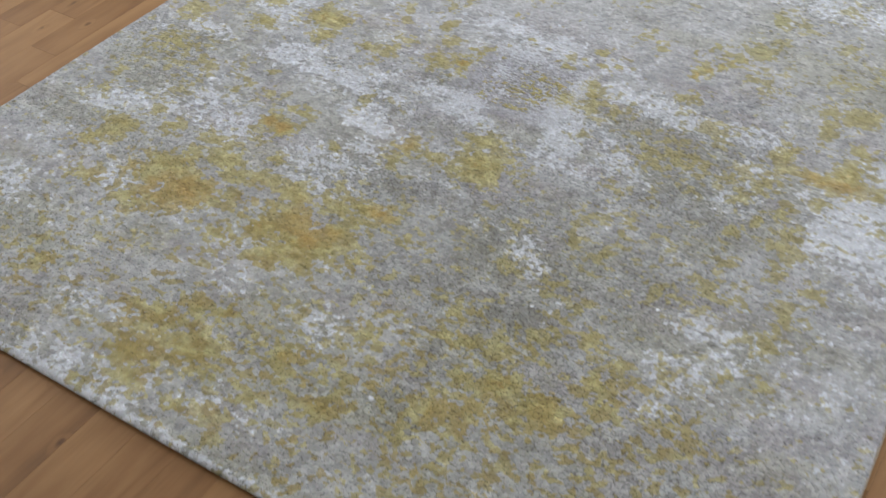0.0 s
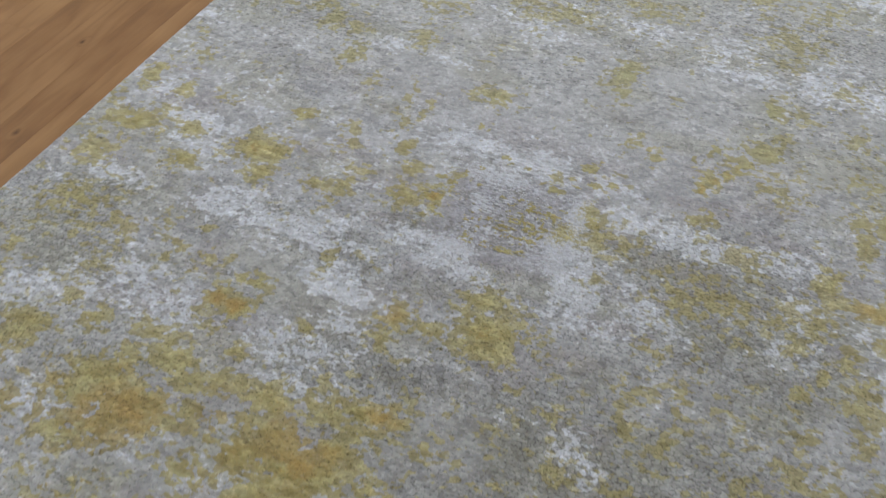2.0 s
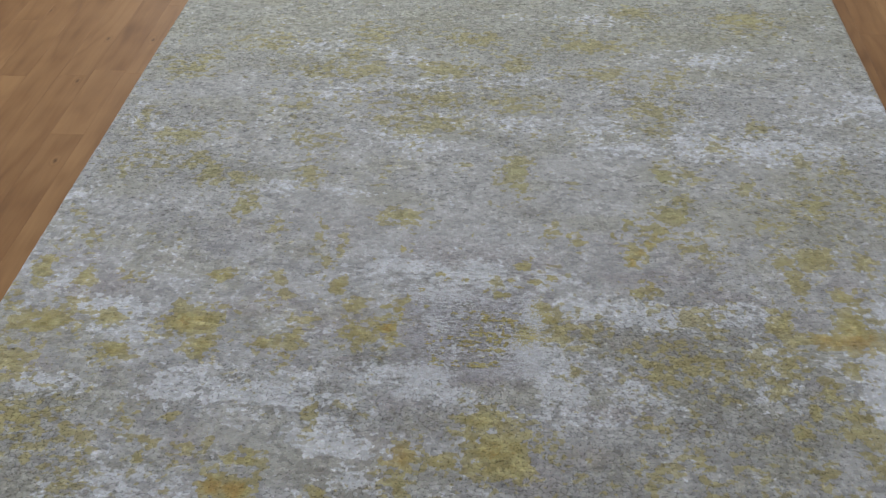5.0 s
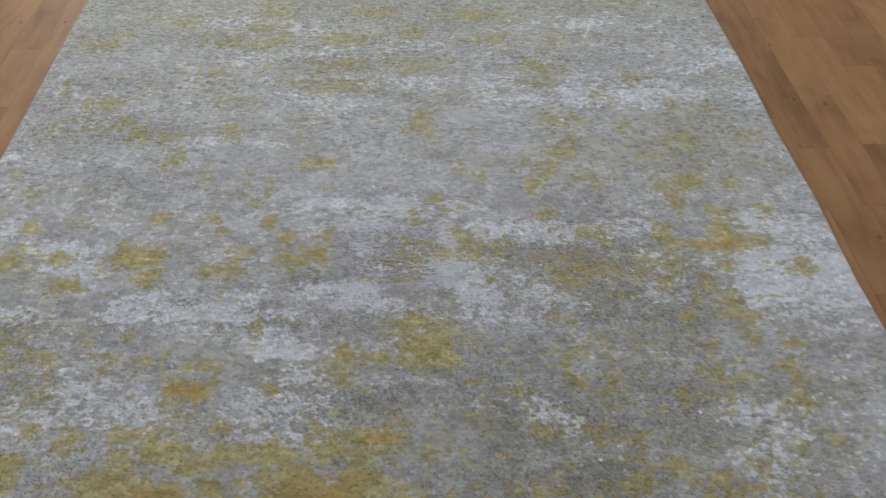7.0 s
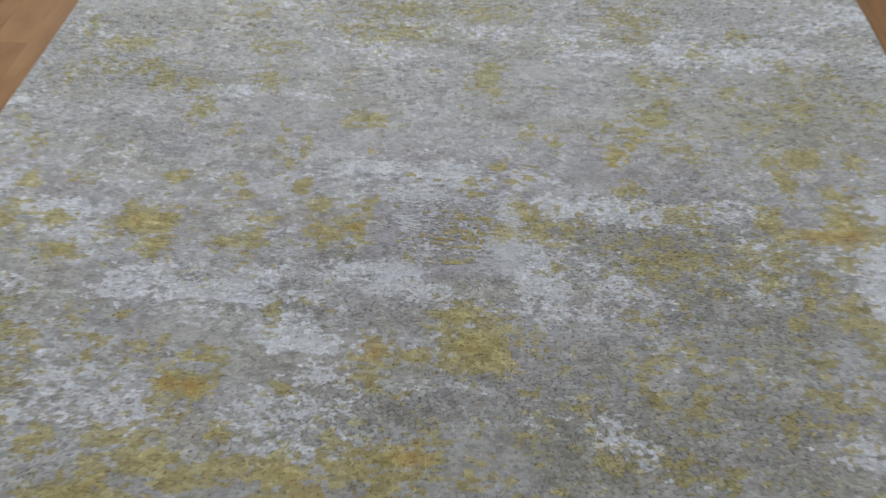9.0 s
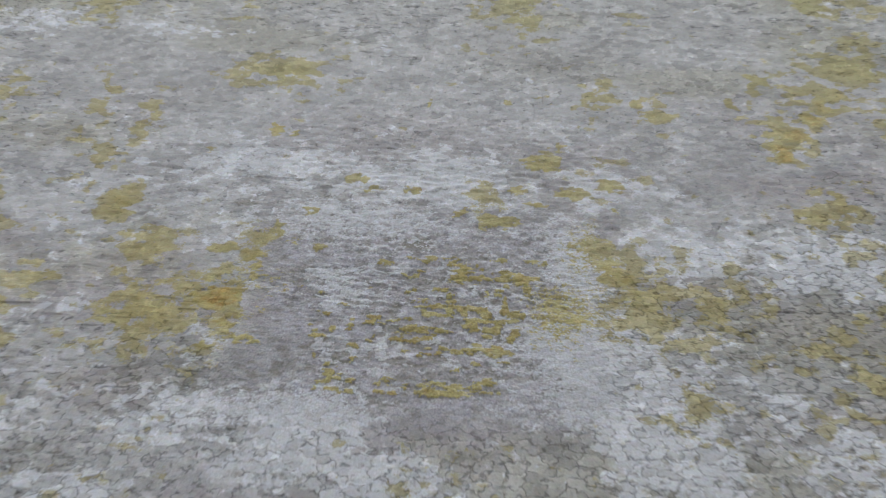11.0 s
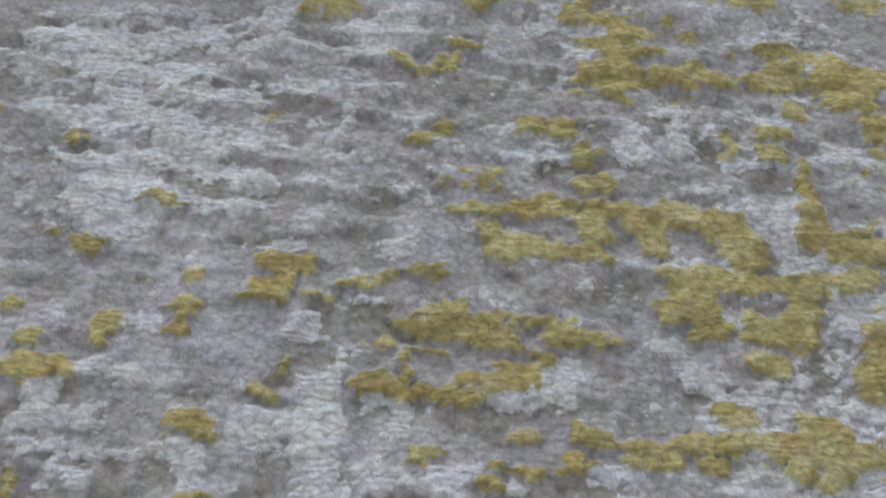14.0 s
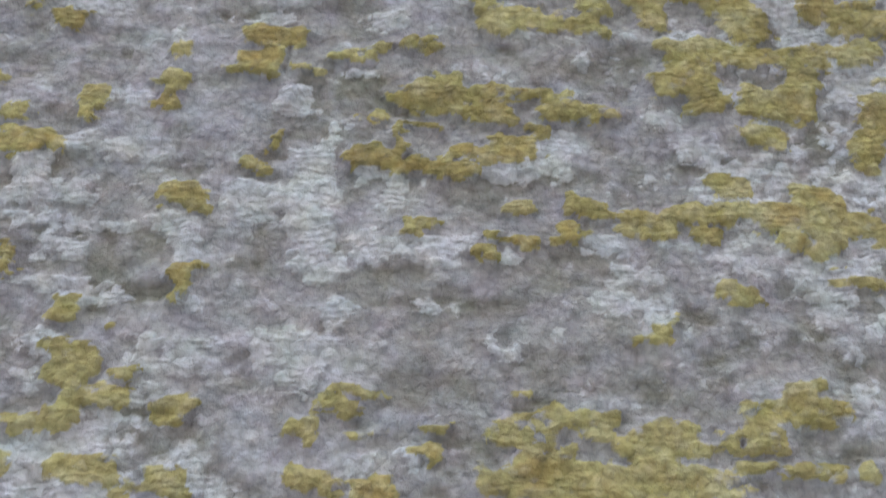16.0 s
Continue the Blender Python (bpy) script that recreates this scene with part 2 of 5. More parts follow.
def wood_material():
    mat, nodes, links, bsdf = material("oiled_beech_boards")
    info = nodes.new("ShaderNodeObjectInfo")
    isle = nodes.new("ShaderNodeNewGeometry")
    rnd = maths(nodes, links, "FRACT", maths(nodes, links, "ADD", info.outputs["Random"], isle.outputs["Random Per Island"]))
    co = nodes.new("ShaderNodeNewGeometry").outputs["Position"]
    shift = nodes.new("ShaderNodeCombineXYZ")
    links.new(maths(nodes, links, "MULTIPLY", rnd, 37.0), shift.inputs["Z"])
    links.new(maths(nodes, links, "MULTIPLY", rnd, 11.0), shift.inputs["X"])
    add = nodes.new("ShaderNodeVectorMath")
    links.new(co, add.inputs[0]), links.new(shift.outputs[0], add.inputs[1])
    mp = nodes.new("ShaderNodeMapping")
    mp.inputs["Scale"].default_value = (1, 0.09, 1)
    links.new(add.outputs[0], mp.inputs["Vector"])
    mp2 = nodes.new("ShaderNodeMapping")
    mp2.inputs["Scale"].default_value = (1, 0.16, 1)
    links.new(add.outputs[0], mp2.inputs["Vector"])
    # Flame figure: rings of growth cut at a slant.
    sway = noise_node(nodes, links, mp2.outputs["Vector"], 4.5, 3, 0.5)
    # Small dark knots on some boards, with the growth rings drawn round them.
    place = nodes.new("ShaderNodeMapping")
    place.inputs["Scale"].default_value = (9.0, 4.2, 1)
    links.new(add.outputs[0], place.inputs["Vector"])
    eye = nodes.new("ShaderNodeTexVoronoi")
    eye.voronoi_dimensions = "2D"
    eye.inputs["Scale"].default_value = 1.0
    links.new(place.outputs["Vector"], eye.inputs["Vector"])
    lot = nodes.new("ShaderNodeSeparateColor")
    links.new(eye.outputs["Color"], lot.inputs[0])
    has = maths(nodes, links, "GREATER_THAN", lot.outputs["Red"], 0.62)
    edge = noise_node(nodes, links, add.outputs[0], 45, 3)
    pull = maths(nodes, links, "MULTIPLY", has, maths(nodes, links, "SUBTRACT", 0.17, maths(nodes, links, "MULTIPLY_ADD", edge, 0.07, eye.outputs["Distance"]), clamp=True))
    spot = maths(nodes, links, "MULTIPLY", has, maths(nodes, links, "MULTIPLY_ADD", maths(nodes, links, "MULTIPLY_ADD", edge, 0.10, eye.outputs["Distance"]), -16.0, 1.75, clamp=True))
    sway = maths(nodes, links, "MULTIPLY_ADD", pull, 0.9, sway)
    bands = maths(nodes, links, "SINE", maths(nodes, links, "MULTIPLY", sway, 70.0))
    flame = maths(nodes, links, "POWER", maths(nodes, links, "MULTIPLY_ADD", bands, 0.5, 0.5), 2.5)
    grain = noise_node(nodes, links, mp.outputs["Vector"], 130, 5, 0.6)
    figure = noise_node(nodes, links, mp.outputs["Vector"], 22, 3, 0.5)
    cloud = noise_node(nodes, links, add.outputs[0], 5, 2)
    tone = maths(nodes, links, "MULTIPLY_ADD", figure, 0.62, maths(nodes, links, "MULTIPLY", grain, 0.34))
    tone = maths(nodes, links, "MULTIPLY_ADD", cloud, 0.62, maths(nodes, links, "SUBTRACT", tone, 0.24))
    tone = maths(nodes, links, "MULTIPLY_ADD", rnd, 0.34, maths(nodes, links, "SUBTRACT", tone, 0.09))
    tone = maths(nodes, links, "MULTIPLY_ADD", flame, -0.13, maths(nodes, links, "ADD", tone, 0.04))
    colour = ramp(nodes, links, tone, [(0.06, (0.118, 0.060, 0.028)), (0.5, (0.240, 0.126, 0.054)), (0.94, (0.345, 0.198, 0.090))])
    colour = mix(nodes, links, "MIX", maths(nodes, links, "MULTIPLY", spot, 0.75), colour, (0.060, 0.030, 0.018, 1))
    links.new(colour, bsdf.inputs["Base Color"])
    bsdf.inputs["Specular IOR Level"].default_value = 0.24
    links.new(maths(nodes, links, "MULTIPLY_ADD", grain, 0.15, 0.46), bsdf.inputs["Roughness"])
    bump = nodes.new("ShaderNodeBump")
    bump.inputs["Strength"].default_value, bump.inputs["Distance"].default_value = 0.15, 0.0005
    links.new(grain, bump.inputs["Height"]), links.new(bump.outputs["Normal"], bsdf.inputs["Normal"])
    return mat


def plain_material(name, colour, rough, scale=30.0, spread=0.1):
    mat, nodes, links, bsdf = material(name)
    n = noise_node(nodes, links, mapped(nodes, links, (1, 1, 1)), scale)
    lo, hi = [c * (1 - spread) for c in colour], [min(1.0, c * (1 + spread)) for c in colour]
    links.new(ramp(nodes, links, n, [(0.3, lo), (0.7, hi)]), bsdf.inputs["Base Color"])
    bsdf.inputs["Roughness"].default_value = rough
    return mat


PILE, WOOD = pile_material(), wood_material()
PLASTER = plain_material("white_plaster", (0.78, 0.77, 0.74), 0.9, 12, 0.03)
BASE = plain_material("jointing", (0.05, 0.03, 0.02), 0.8)
CANVAS = plain_material("woven_cotton", (0.36, 0.31, 0.25), 0.95, 400, 0.35)
SELVEDGE = plain_material("pale_wool", (0.36, 0.36, 0.35), 0.95, 400, 0.3)


def mesh_of(name, verts, faces, mat):
    me = bpy.data.meshes.new(name)
    me.from_pydata([tuple(v) for v in verts], [], faces)
    me.materials.append(mat)
    me.update()
    return me


def box_mesh(name, lo, hi, mat):
    (a, b, c), (d, e, f) = lo, hi
    v = [(a, b, c), (d, b, c), (d, e, c), (a, e, c), (a, b, f), (d, b, f), (d, e, f), (a, e, f)]
    q = [(3, 2, 1, 0), (4, 5, 6, 7), (0, 1, 5, 4), (1, 2, 6, 5), (2, 3, 7, 6), (3, 0, 4, 7)]
    return mesh_of(name, v, q, mat)


def structure(name, lo, hi, mat, label):
    return tagged(new(name, box_mesh(name, lo, hi, mat)), label, name.split("_")[0], kind="structure")


# ---------------------------------------------------------------- the room
X0, X1, Y0, Y1, TOP = -2.6, 4.6, -3.4, 5.6, 2.62
floor = structure("floor", (X0, Y0, FLOOR - 0.12), (X1, Y1, FLOOR - 0.010), BASE, "warm brown oiled wooden strip floor")
structure("ceiling", (X0, Y0, TOP), (X1, Y1, TOP + 0.1), PLASTER, "plain white plaster ceiling over the room")
structure("wall_south", (X0, Y0 - 0.15, FLOOR), (X1, Y0, TOP), PLASTER, "plain white plaster wall closing the room")


def wall_with_opening(name, run, at, thick, lo, hi, sill, head, along_x):
    """A wall with one opening from lo to hi along it and from sill to head."""
    bm = bmesh.new()
    a, b = run
    cuts_u, cuts_v = (a, lo, hi, b), (FLOOR, sill, head, TOP)
    for i in range(3):
        for j in range(3):
            if i == 1 and j == 1:
                continue
            verts = []
            for w in (at, at + thick):
                for u, v in ((cuts_u[i], cuts_v[j]), (cuts_u[i + 1], cuts_v[j]), (cuts_u[i + 1], cuts_v[j + 1]), (cuts_u[i], cuts_v[j + 1])):
                    verts.append(bm.verts.new((u, w, v) if along_x else (w, u, v)))
            for q in ((0, 1, 2, 3), (7, 6, 5, 4), (0, 4, 5, 1), (1, 5, 6, 2), (2, 6, 7, 3), (3, 7, 4, 0)):
                bm.faces.new([verts[k] for k in q])
    bmesh.ops.remove_doubles(bm, verts=bm.verts, dist=0.0005)
    bmesh.ops.recalc_face_normals(bm, faces=bm.faces)
    me = bpy.data.meshes.new(name)
    bm.to_mesh(me)
    bm.free()
    me.materials.append(PLASTER)
    return tagged(new(name, me), "plain white plaster wall with an opening", "wall", kind="structure")


wall_with_opening("wall_north", (X0, X1), Y1, 0.15, -0.9, 1.9, 0.9, 2.45, True)
# Unseen opening, made up for the added east lamp.
wall_with_opening("wall_east", (Y0, Y1), X1, 0.15, -0.7, 2.1, 0.85, 2.45, False)
wall_with_opening("wall_west", (Y0, Y1), X0, -0.15, -0.7, 2.1, 0.85, 2.45, False)

# ---------------------------------------------------------------- the rug
RUG_W, RUG_L = 2.0, 3.0
rng = np.random.default_rng(7)
TABLES = [rng.random((128, 128)) for _ in range(12)]


def grain(x, y, sx, sy, seed):
    """Smooth value noise from 0 to 1 with cells of sx by sy metres."""
    table = TABLES[seed % 12]
    u, v = x / sx + 13.7 * seed, y / sy + 7.3 * seed
    i, j = np.floor(u).astype(int), np.floor(v).astype(int)
    u, v = u - i, v - j
    u, v = u * u * (3 - 2 * u), v * v * (3 - 2 * v)
    a, b, c, d = table[i % 128, j % 128], table[(i + 1) % 128, j % 128], table[i % 128, (j + 1) % 128], table[(i + 1) % 128, (j + 1) % 128]
    return (a * (1 - u) + b * u) * (1 - v) + (c * (1 - u) + d * u) * v


def clumps(x, y, sx, sy, seed):
    """Noise in squarish clumps of knots, each of one value from 0 to 1."""
    table = TABLES[seed % 12]
    j = np.floor(y / sy + 5.1 * seed).astype(int)
    i = np.floor(x / sx + 9.3 * seed + 0.5 * table[j % 128, seed % 128]).astype(int)
    return table[i % 128, j % 128]


def smooth(lo, hi, x):
    t = np.clip((x - lo) / (hi - lo), 0, 1)
    return t * t * (3 - 2 * t)


def lines(*runs):
    """Grid lines: runs of (start, end, step)."""
    parts = [np.linspace(a, b, max(2, round((b - a) / step)), endpoint=False) for a, b, step in runs]
    return np.concatenate(parts + [[runs[-1][1]]])


GX = lines((0, 0.70, 0.0028), (0.70, 0.88, 0.0018), (0.88, 1.09, 0.0007), (1.09, 1.30, 0.0018), (1.30, RUG_W, 0.0028))
GY = lines((0, 0.40, 0.0045), (0.40, 1.12, 0.0026), (1.12, 1.285, 0.0007), (1.285, 1.56, 0.0018), (1.56, 2.10, 0.0032), (2.10, RUG_L, 0.0045))
X, Y = np.meshgrid(GX, GY)
gold, white, dark, veil, quiet, dusk = (np.zeros_like(X) for _ in range(6))
# Where the design is drawn finest, near the middle of the rug, and the calmer ground round it.
fine = smooth(0.82, 0.875, X) * smooth(1.16, 1.10, X) * smooth(1.090, 1.125, Y) * smooth(1.40, 1.31, Y)
calm = smooth(0.68, 0.78, X) * smooth(1.32, 1.22, X) * smooth(1.02, 1.06, Y) * smooth(1.58, 1.46, Y)
# Ragged outlines: the design is read at places that wander by a few knots.
WX = X + (1 - 0.9 * calm) * 0.018 * (grain(X, Y, 0.016, 0.011, 1) - 0.5) + 0.0050 * (grain(X, Y, 0.0045, 0.003, 2) - 0.5) + 0.013 * calm * (grain(X, Y, 0.0065, 0.0032, 7) - 0.5)
WY = Y + (1 - 0.9 * calm) * 0.011 * (grain(X, Y, 0.015, 0.009, 3) - 0.5) + 0.0036 * (grain(X, Y, 0.0040, 0.003, 4) - 0.5) + 0.009 * calm * (grain(X, Y, 0.0060, 0.0040, 9) - 0.5)


FX = X + 0.0032 * (grain(X, Y, 0.0034, 0.0022, 5) - 0.5) + 0.0018 * (grain(X, Y, 0.0013, 0.0010, 6) - 0.5)
FY = Y + 0.0024 * (grain(X, Y, 0.0038, 0.0022, 7) - 0.5) + 0.0016 * (grain(X, Y, 0.0015, 0.0010, 8) - 0.5)
# Patches break up along the clumps of knots.
RAGGED = 0.70 + 0.36 * grain(X, Y, 0.0085, 0.0095, 8) + 0.24 * clumps(X, Y, 0.0060, 0.0070, 4)


def lay(field, rows, reach, profile):
    for x, y, rx, ry, strength in rows:
        i0, i1 = np.searchsorted(GX, (x - reach * rx - 0.015, x + reach * rx + 0.015))
        j0, j1 = np.searchsorted(GY, (y - reach * ry - 0.012, y + reach * ry + 0.012))
        part = (slice(j0, j1), slice(i0, i1))
        r = np.sqrt(((WX[part] - x) / rx) ** 2 + ((WY[part] - y) / ry) ** 2) * RAGGED[part]
        field[part] = np.maximum(field[part], strength * profile(r))


def patches(field, rows):
    """Soft blotches of dye: centre, half widths and strength."""
    lay(field, rows, 2.2, lambda r: np.exp(-0.48 * r * r))


def strokes(field, rows):
    """Blocky strokes with frayed edges, for the finest part of the design."""
    for x, y, rx, ry, strength in rows:
        i0, i1 = np.searchsorted(GX, (x - 2 * rx - 0.004, x + 2 * rx + 0.004))
        j0, j1 = np.searchsorted(GY, (y - 2 * ry - 0.004, y + 2 * ry + 0.004))
        part = (slice(j0, j1), slice(i0, i1))
        u, v = np.abs(FX[part] - x) / rx, np.abs(FY[part] - y) / ry
        field[part] = np.maximum(field[part], strength * smooth(1.5, 0.75, (u ** 3 + v ** 3) ** (1 / 3)))


def details(field, rows):
    """Small crisp tufted patches."""
    lay(field, rows, 1.9, lambda r: smooth(1.75, 0.7, r))


patches(gold, [
    (0.769, 0.028, 0.013, 0.010, 0.6), (0.949, 0.068, 0.014, 0.011, 0.8), (0.825, 0.077, 0.026, 0.019, 0.7), (1.015, 0.091, 0.019, 0.016, 0.5),
    (0.657, 0.093, 0.012, 0.009, 0.5), (0.794, 0.122, 0.036, 0.026, 0.9), (1.040, 0.146, 0.017, 0.014, 0.6), (0.848, 0.163, 0.024, 0.022, 0.6),
    (1.010, 0.167, 0.019, 0.019, 0.5), (0.889, 0.189, 0.035, 0.028, 0.9), (1.167, 0.194, 0.023, 0.020, 0.8), (1.141, 0.198, 0.017, 0.014, 0.6),
    (0.477, 0.205, 0.024, 0.019, 0.5), (0.720, 0.210, 0.021, 0.016, 0.5), (0.787, 0.214, 0.032, 0.026, 0.7), (1.045, 0.259, 0.028, 0.028, 0.6),
    (0.829, 0.271, 0.023, 0.020, 0.7), (1.154, 0.273, 0.020, 0.018, 0.5), (0.880, 0.288, 0.017, 0.016, 0.7),
])
patches(gold, [
    (1.339, 0.298, 0.033, 0.027, 0.5), (1.375, 0.328, 0.022, 0.021, 0.8), (1.452, 0.358, 0.021, 0.018, 0.6), (1.131, 0.387, 0.016, 0.017, 0.5),
    (1.337, 0.390, 0.020, 0.023, 0.5), (1.493, 0.396, 0.032, 0.024, 1.1), (1.404, 0.406, 0.024, 0.020, 1.1), (0.833, 0.438, 0.030, 0.015, 0.6),
    (0.483, 0.439, 0.035, 0.021, 0.6), (0.360, 0.442, 0.030, 0.022, 0.5), (0.722, 0.447, 0.030, 0.016, 0.5), (1.254, 0.458, 0.015, 0.013, 0.6),
    (1.302, 0.460, 0.018, 0.015, 0.6), (1.571, 0.460, 0.024, 0.021, 0.6), (0.840, 0.464, 0.030, 0.021, 0.7), (0.537, 0.467, 0.041, 0.022, 0.6),
    (0.878, 0.477, 0.040, 0.019, 0.8), (1.701, 0.478, 0.039, 0.021, 0.45), (1.348, 0.482, 0.019, 0.020, 0.5),
])
patches(gold, [
    (1.541, 0.499, 0.018, 0.016, 0.9), (0.784, 0.508, 0.018, 0.019, 1.1), (1.238, 0.515, 0.014, 0.019, 0.5), (0.483, 0.519, 0.041, 0.023, 0.6),
    (1.407, 0.521, 0.025, 0.027, 0.5), (0.571, 0.521, 0.036, 0.031, 1.1), (0.648, 0.524, 0.026, 0.014, 0.5), (0.884, 0.524, 0.051, 0.025, 1.2),
    (1.006, 0.528, 0.026, 0.019, 0.7), (0.812, 0.529, 0.031, 0.017, 0.7), (1.601, 0.534, 0.020, 0.019, 0.5), (0.591, 0.550, 0.021, 0.014, 0.6),
    (1.560, 0.553, 0.020, 0.017, 0.5), (0.268, 0.555, 0.017, 0.021, 0.8), (0.662, 0.559, 0.016, 0.011, 0.5), (0.493, 0.561, 0.047, 0.023, 0.75),
    (0.963, 0.569, 0.026, 0.017, 0.6), (0.817, 0.571, 0.042, 0.020, 0.75), (0.921, 0.574, 0.026, 0.020, 0.9),
])
patches(gold, [
    (1.635, 0.582, 0.014, 0.020, 0.5), (1.424, 0.583, 0.014, 0.020, 0.5), (1.490, 0.584, 0.014, 0.023, 0.7), (0.293, 0.591, 0.027, 0.018, 0.6),
    (0.631, 0.615, 0.032, 0.018, 0.5), (0.949, 0.625, 0.032, 0.015, 0.6), (0.499, 0.626, 0.013, 0.018, 0.5), (0.292, 0.628, 0.033, 0.022, 0.65),
    (1.721, 0.626, 0.012, 0.012, 0.6), (0.790, 0.627, 0.019, 0.021, 0.8), (0.767, 0.634, 0.019, 0.030, 0.7), (1.054, 0.636, 0.015, 0.021, 0.5),
    (0.680, 0.639, 0.016, 0.018, 0.5), (0.582, 0.643, 0.032, 0.018, 0.7), (0.883, 0.645, 0.032, 0.021, 0.6), (1.442, 0.648, 0.015, 0.021, 0.5),
    (0.722, 0.648, 0.017, 0.015, 0.6), (0.835, 0.651, 0.013, 0.030, 0.5), (1.784, 0.656, 0.017, 0.021, 0.45),
])
patches(gold, [
    (1.000, 0.668, 0.022, 0.009, 0.7), (0.946, 0.670, 0.043, 0.012, 1.1), (1.366, 0.675, 0.015, 0.018, 0.6), (0.393, 0.677, 0.018, 0.022, 0.6),
    (1.261, 0.679, 0.019, 0.015, 0.5), (0.547, 0.681, 0.022, 0.016, 0.5), (0.512, 0.687, 0.022, 0.019, 0.6), (0.836, 0.689, 0.015, 0.019, 0.5),
    (0.966, 0.693, 0.033, 0.012, 0.6), (0.670, 0.700, 0.015, 0.016, 0.6), (0.323, 0.706, 0.018, 0.023, 0.5), (0.162, 0.719, 0.020, 0.024, 0.5),
    (0.595, 0.746, 0.020, 0.016, 0.4), (1.753, 0.745, 0.022, 0.023, 0.5), (1.554, 0.765, 0.020, 0.023, 0.6), (0.556, 0.769, 0.011, 0.017, 0.5),
    (0.130, 0.775, 0.016, 0.025, 0.45), (1.228, 0.781, 0.022, 0.020, 0.4), (0.613, 0.799, 0.021, 0.020, 1.2),
])
patches(gold, [
    (0.755, 0.803, 0.016, 0.012, 0.7), (0.318, 0.805, 0.023, 0.025, 0.4), (1.340, 0.808, 0.016, 0.017, 0.5), (1.407, 0.809, 0.009, 0.017, 0.6),
    (0.571, 0.811, 0.018, 0.021, 1.1), (1.682, 0.816, 0.011, 0.014, 0.5), (1.145, 0.820, 0.020, 0.013, 0.5), (1.629, 0.823, 0.034, 0.034, 0.45),
    (1.772, 0.827, 0.022, 0.034, 0.5), (0.889, 0.838, 0.021, 0.017, 0.6), (0.490, 0.861, 0.012, 0.018, 0.5), (0.229, 0.863, 0.024, 0.026, 0.4),
    (0.425, 0.863, 0.009, 0.018, 0.5), (0.880, 0.872, 0.019, 0.018, 0.6), (0.611, 0.873, 0.023, 0.018, 0.8), (1.048, 0.877, 0.040, 0.021, 0.8),
    (0.307, 0.884, 0.012, 0.037, 0.5), (0.978, 0.884, 0.012, 0.014, 0.7), (1.094, 0.887, 0.023, 0.025, 0.9),
])
patches(gold, [
    (0.954, 0.892, 0.023, 0.018, 0.7), (0.506, 0.897, 0.024, 0.018, 0.5), (0.895, 0.899, 0.019, 0.029, 0.8), (1.335, 0.902, 0.023, 0.025, 0.4),
    (0.433, 0.904, 0.018, 0.013, 0.5), (1.416, 0.904, 0.008, 0.028, 0.6), (1.622, 0.909, 0.023, 0.022, 0.4), (0.538, 0.916, 0.012, 0.019, 0.5),
    (0.266, 0.919, 0.017, 0.019, 0.5), (1.058, 0.922, 0.047, 0.040, 1), (1.794, 0.920, 0.018, 0.026, 0.5), (1.727, 0.928, 0.023, 0.026, 0.45),
    (0.116, 0.935, 0.024, 0.039, 0.4), (0.167, 0.945, 0.048, 0.027, 0.65), (1.010, 0.948, 0.026, 0.022, 0.7), (0.371, 0.959, 0.017, 0.015, 0.5),
    (0.454, 0.961, 0.010, 0.015, 0.6), (1.354, 0.984, 0.014, 0.015, 0.5), (0.797, 0.988, 0.012, 0.027, 0.4),
])
patches(gold, [
    (1.032, 0.995, 0.034, 0.023, 0.85), (0.711, 0.996, 0.012, 0.035, 0.5), (1.602, 0.999, 0.017, 0.019, 0.6), (1.331, 1.002, 0.012, 0.015, 0.5),
    (1.709, 1.010, 0.030, 0.023, 0.5), (1.707, 1.058, 0.024, 0.032, 0.5), (1.206, 1.135, 0.018, 0.024, 0.55), (1.637, 1.067, 0.012, 0.028, 0.6),
    (0.093, 1.093, 0.038, 0.043, 0.5), (1.583, 1.115, 0.017, 0.029, 0.5), (1.676, 1.117, 0.017, 0.033, 0.65), (1.364, 1.122, 0.037, 0.020, 0.5),
    (0.289, 1.138, 0.023, 0.020, 0.85), (0.824, 1.205, 0.020, 0.021, 0.5), (0.766, 1.211, 0.036, 0.030, 0.75), (0.465, 1.159, 0.023, 0.026, 0.8),
    (1.855, 1.160, 0.031, 0.017, 0.4), (1.541, 1.166, 0.025, 0.042, 0.45), (1.405, 1.174, 0.076, 0.042, 0.45),
])
patches(gold, [
    (0.582, 1.177, 0.028, 0.017, 0.7), (0.638, 1.178, 0.015, 0.043, 0.55), (1.901, 1.172, 0.012, 0.030, 0.8), (1.606, 1.178, 0.025, 0.043, 0.5),
    (1.736, 1.180, 0.023, 0.021, 0.6), (1.099, 1.235, 0.019, 0.026, 0.6), (0.788, 1.251, 0.052, 0.022, 0.5), (0.125, 1.216, 0.050, 0.028, 0.75),
    (1.170, 1.245, 0.045, 0.035, 0.5), (0.822, 1.258, 0.021, 0.022, 0.6), (1.212, 1.245, 0.038, 0.030, 0.5), (0.415, 1.228, 0.046, 0.027, 1),
    (0.460, 1.229, 0.026, 0.032, 0.8), (0.249, 1.236, 0.026, 0.018, 0.65), (0.661, 1.256, 0.013, 0.023, 0.5), (1.623, 1.254, 0.026, 0.022, 0.6),
    (1.712, 1.255, 0.051, 0.018, 0.9), (0.743, 1.304, 0.021, 0.020, 0.65), (0.384, 1.267, 0.016, 0.028, 0.6),
])
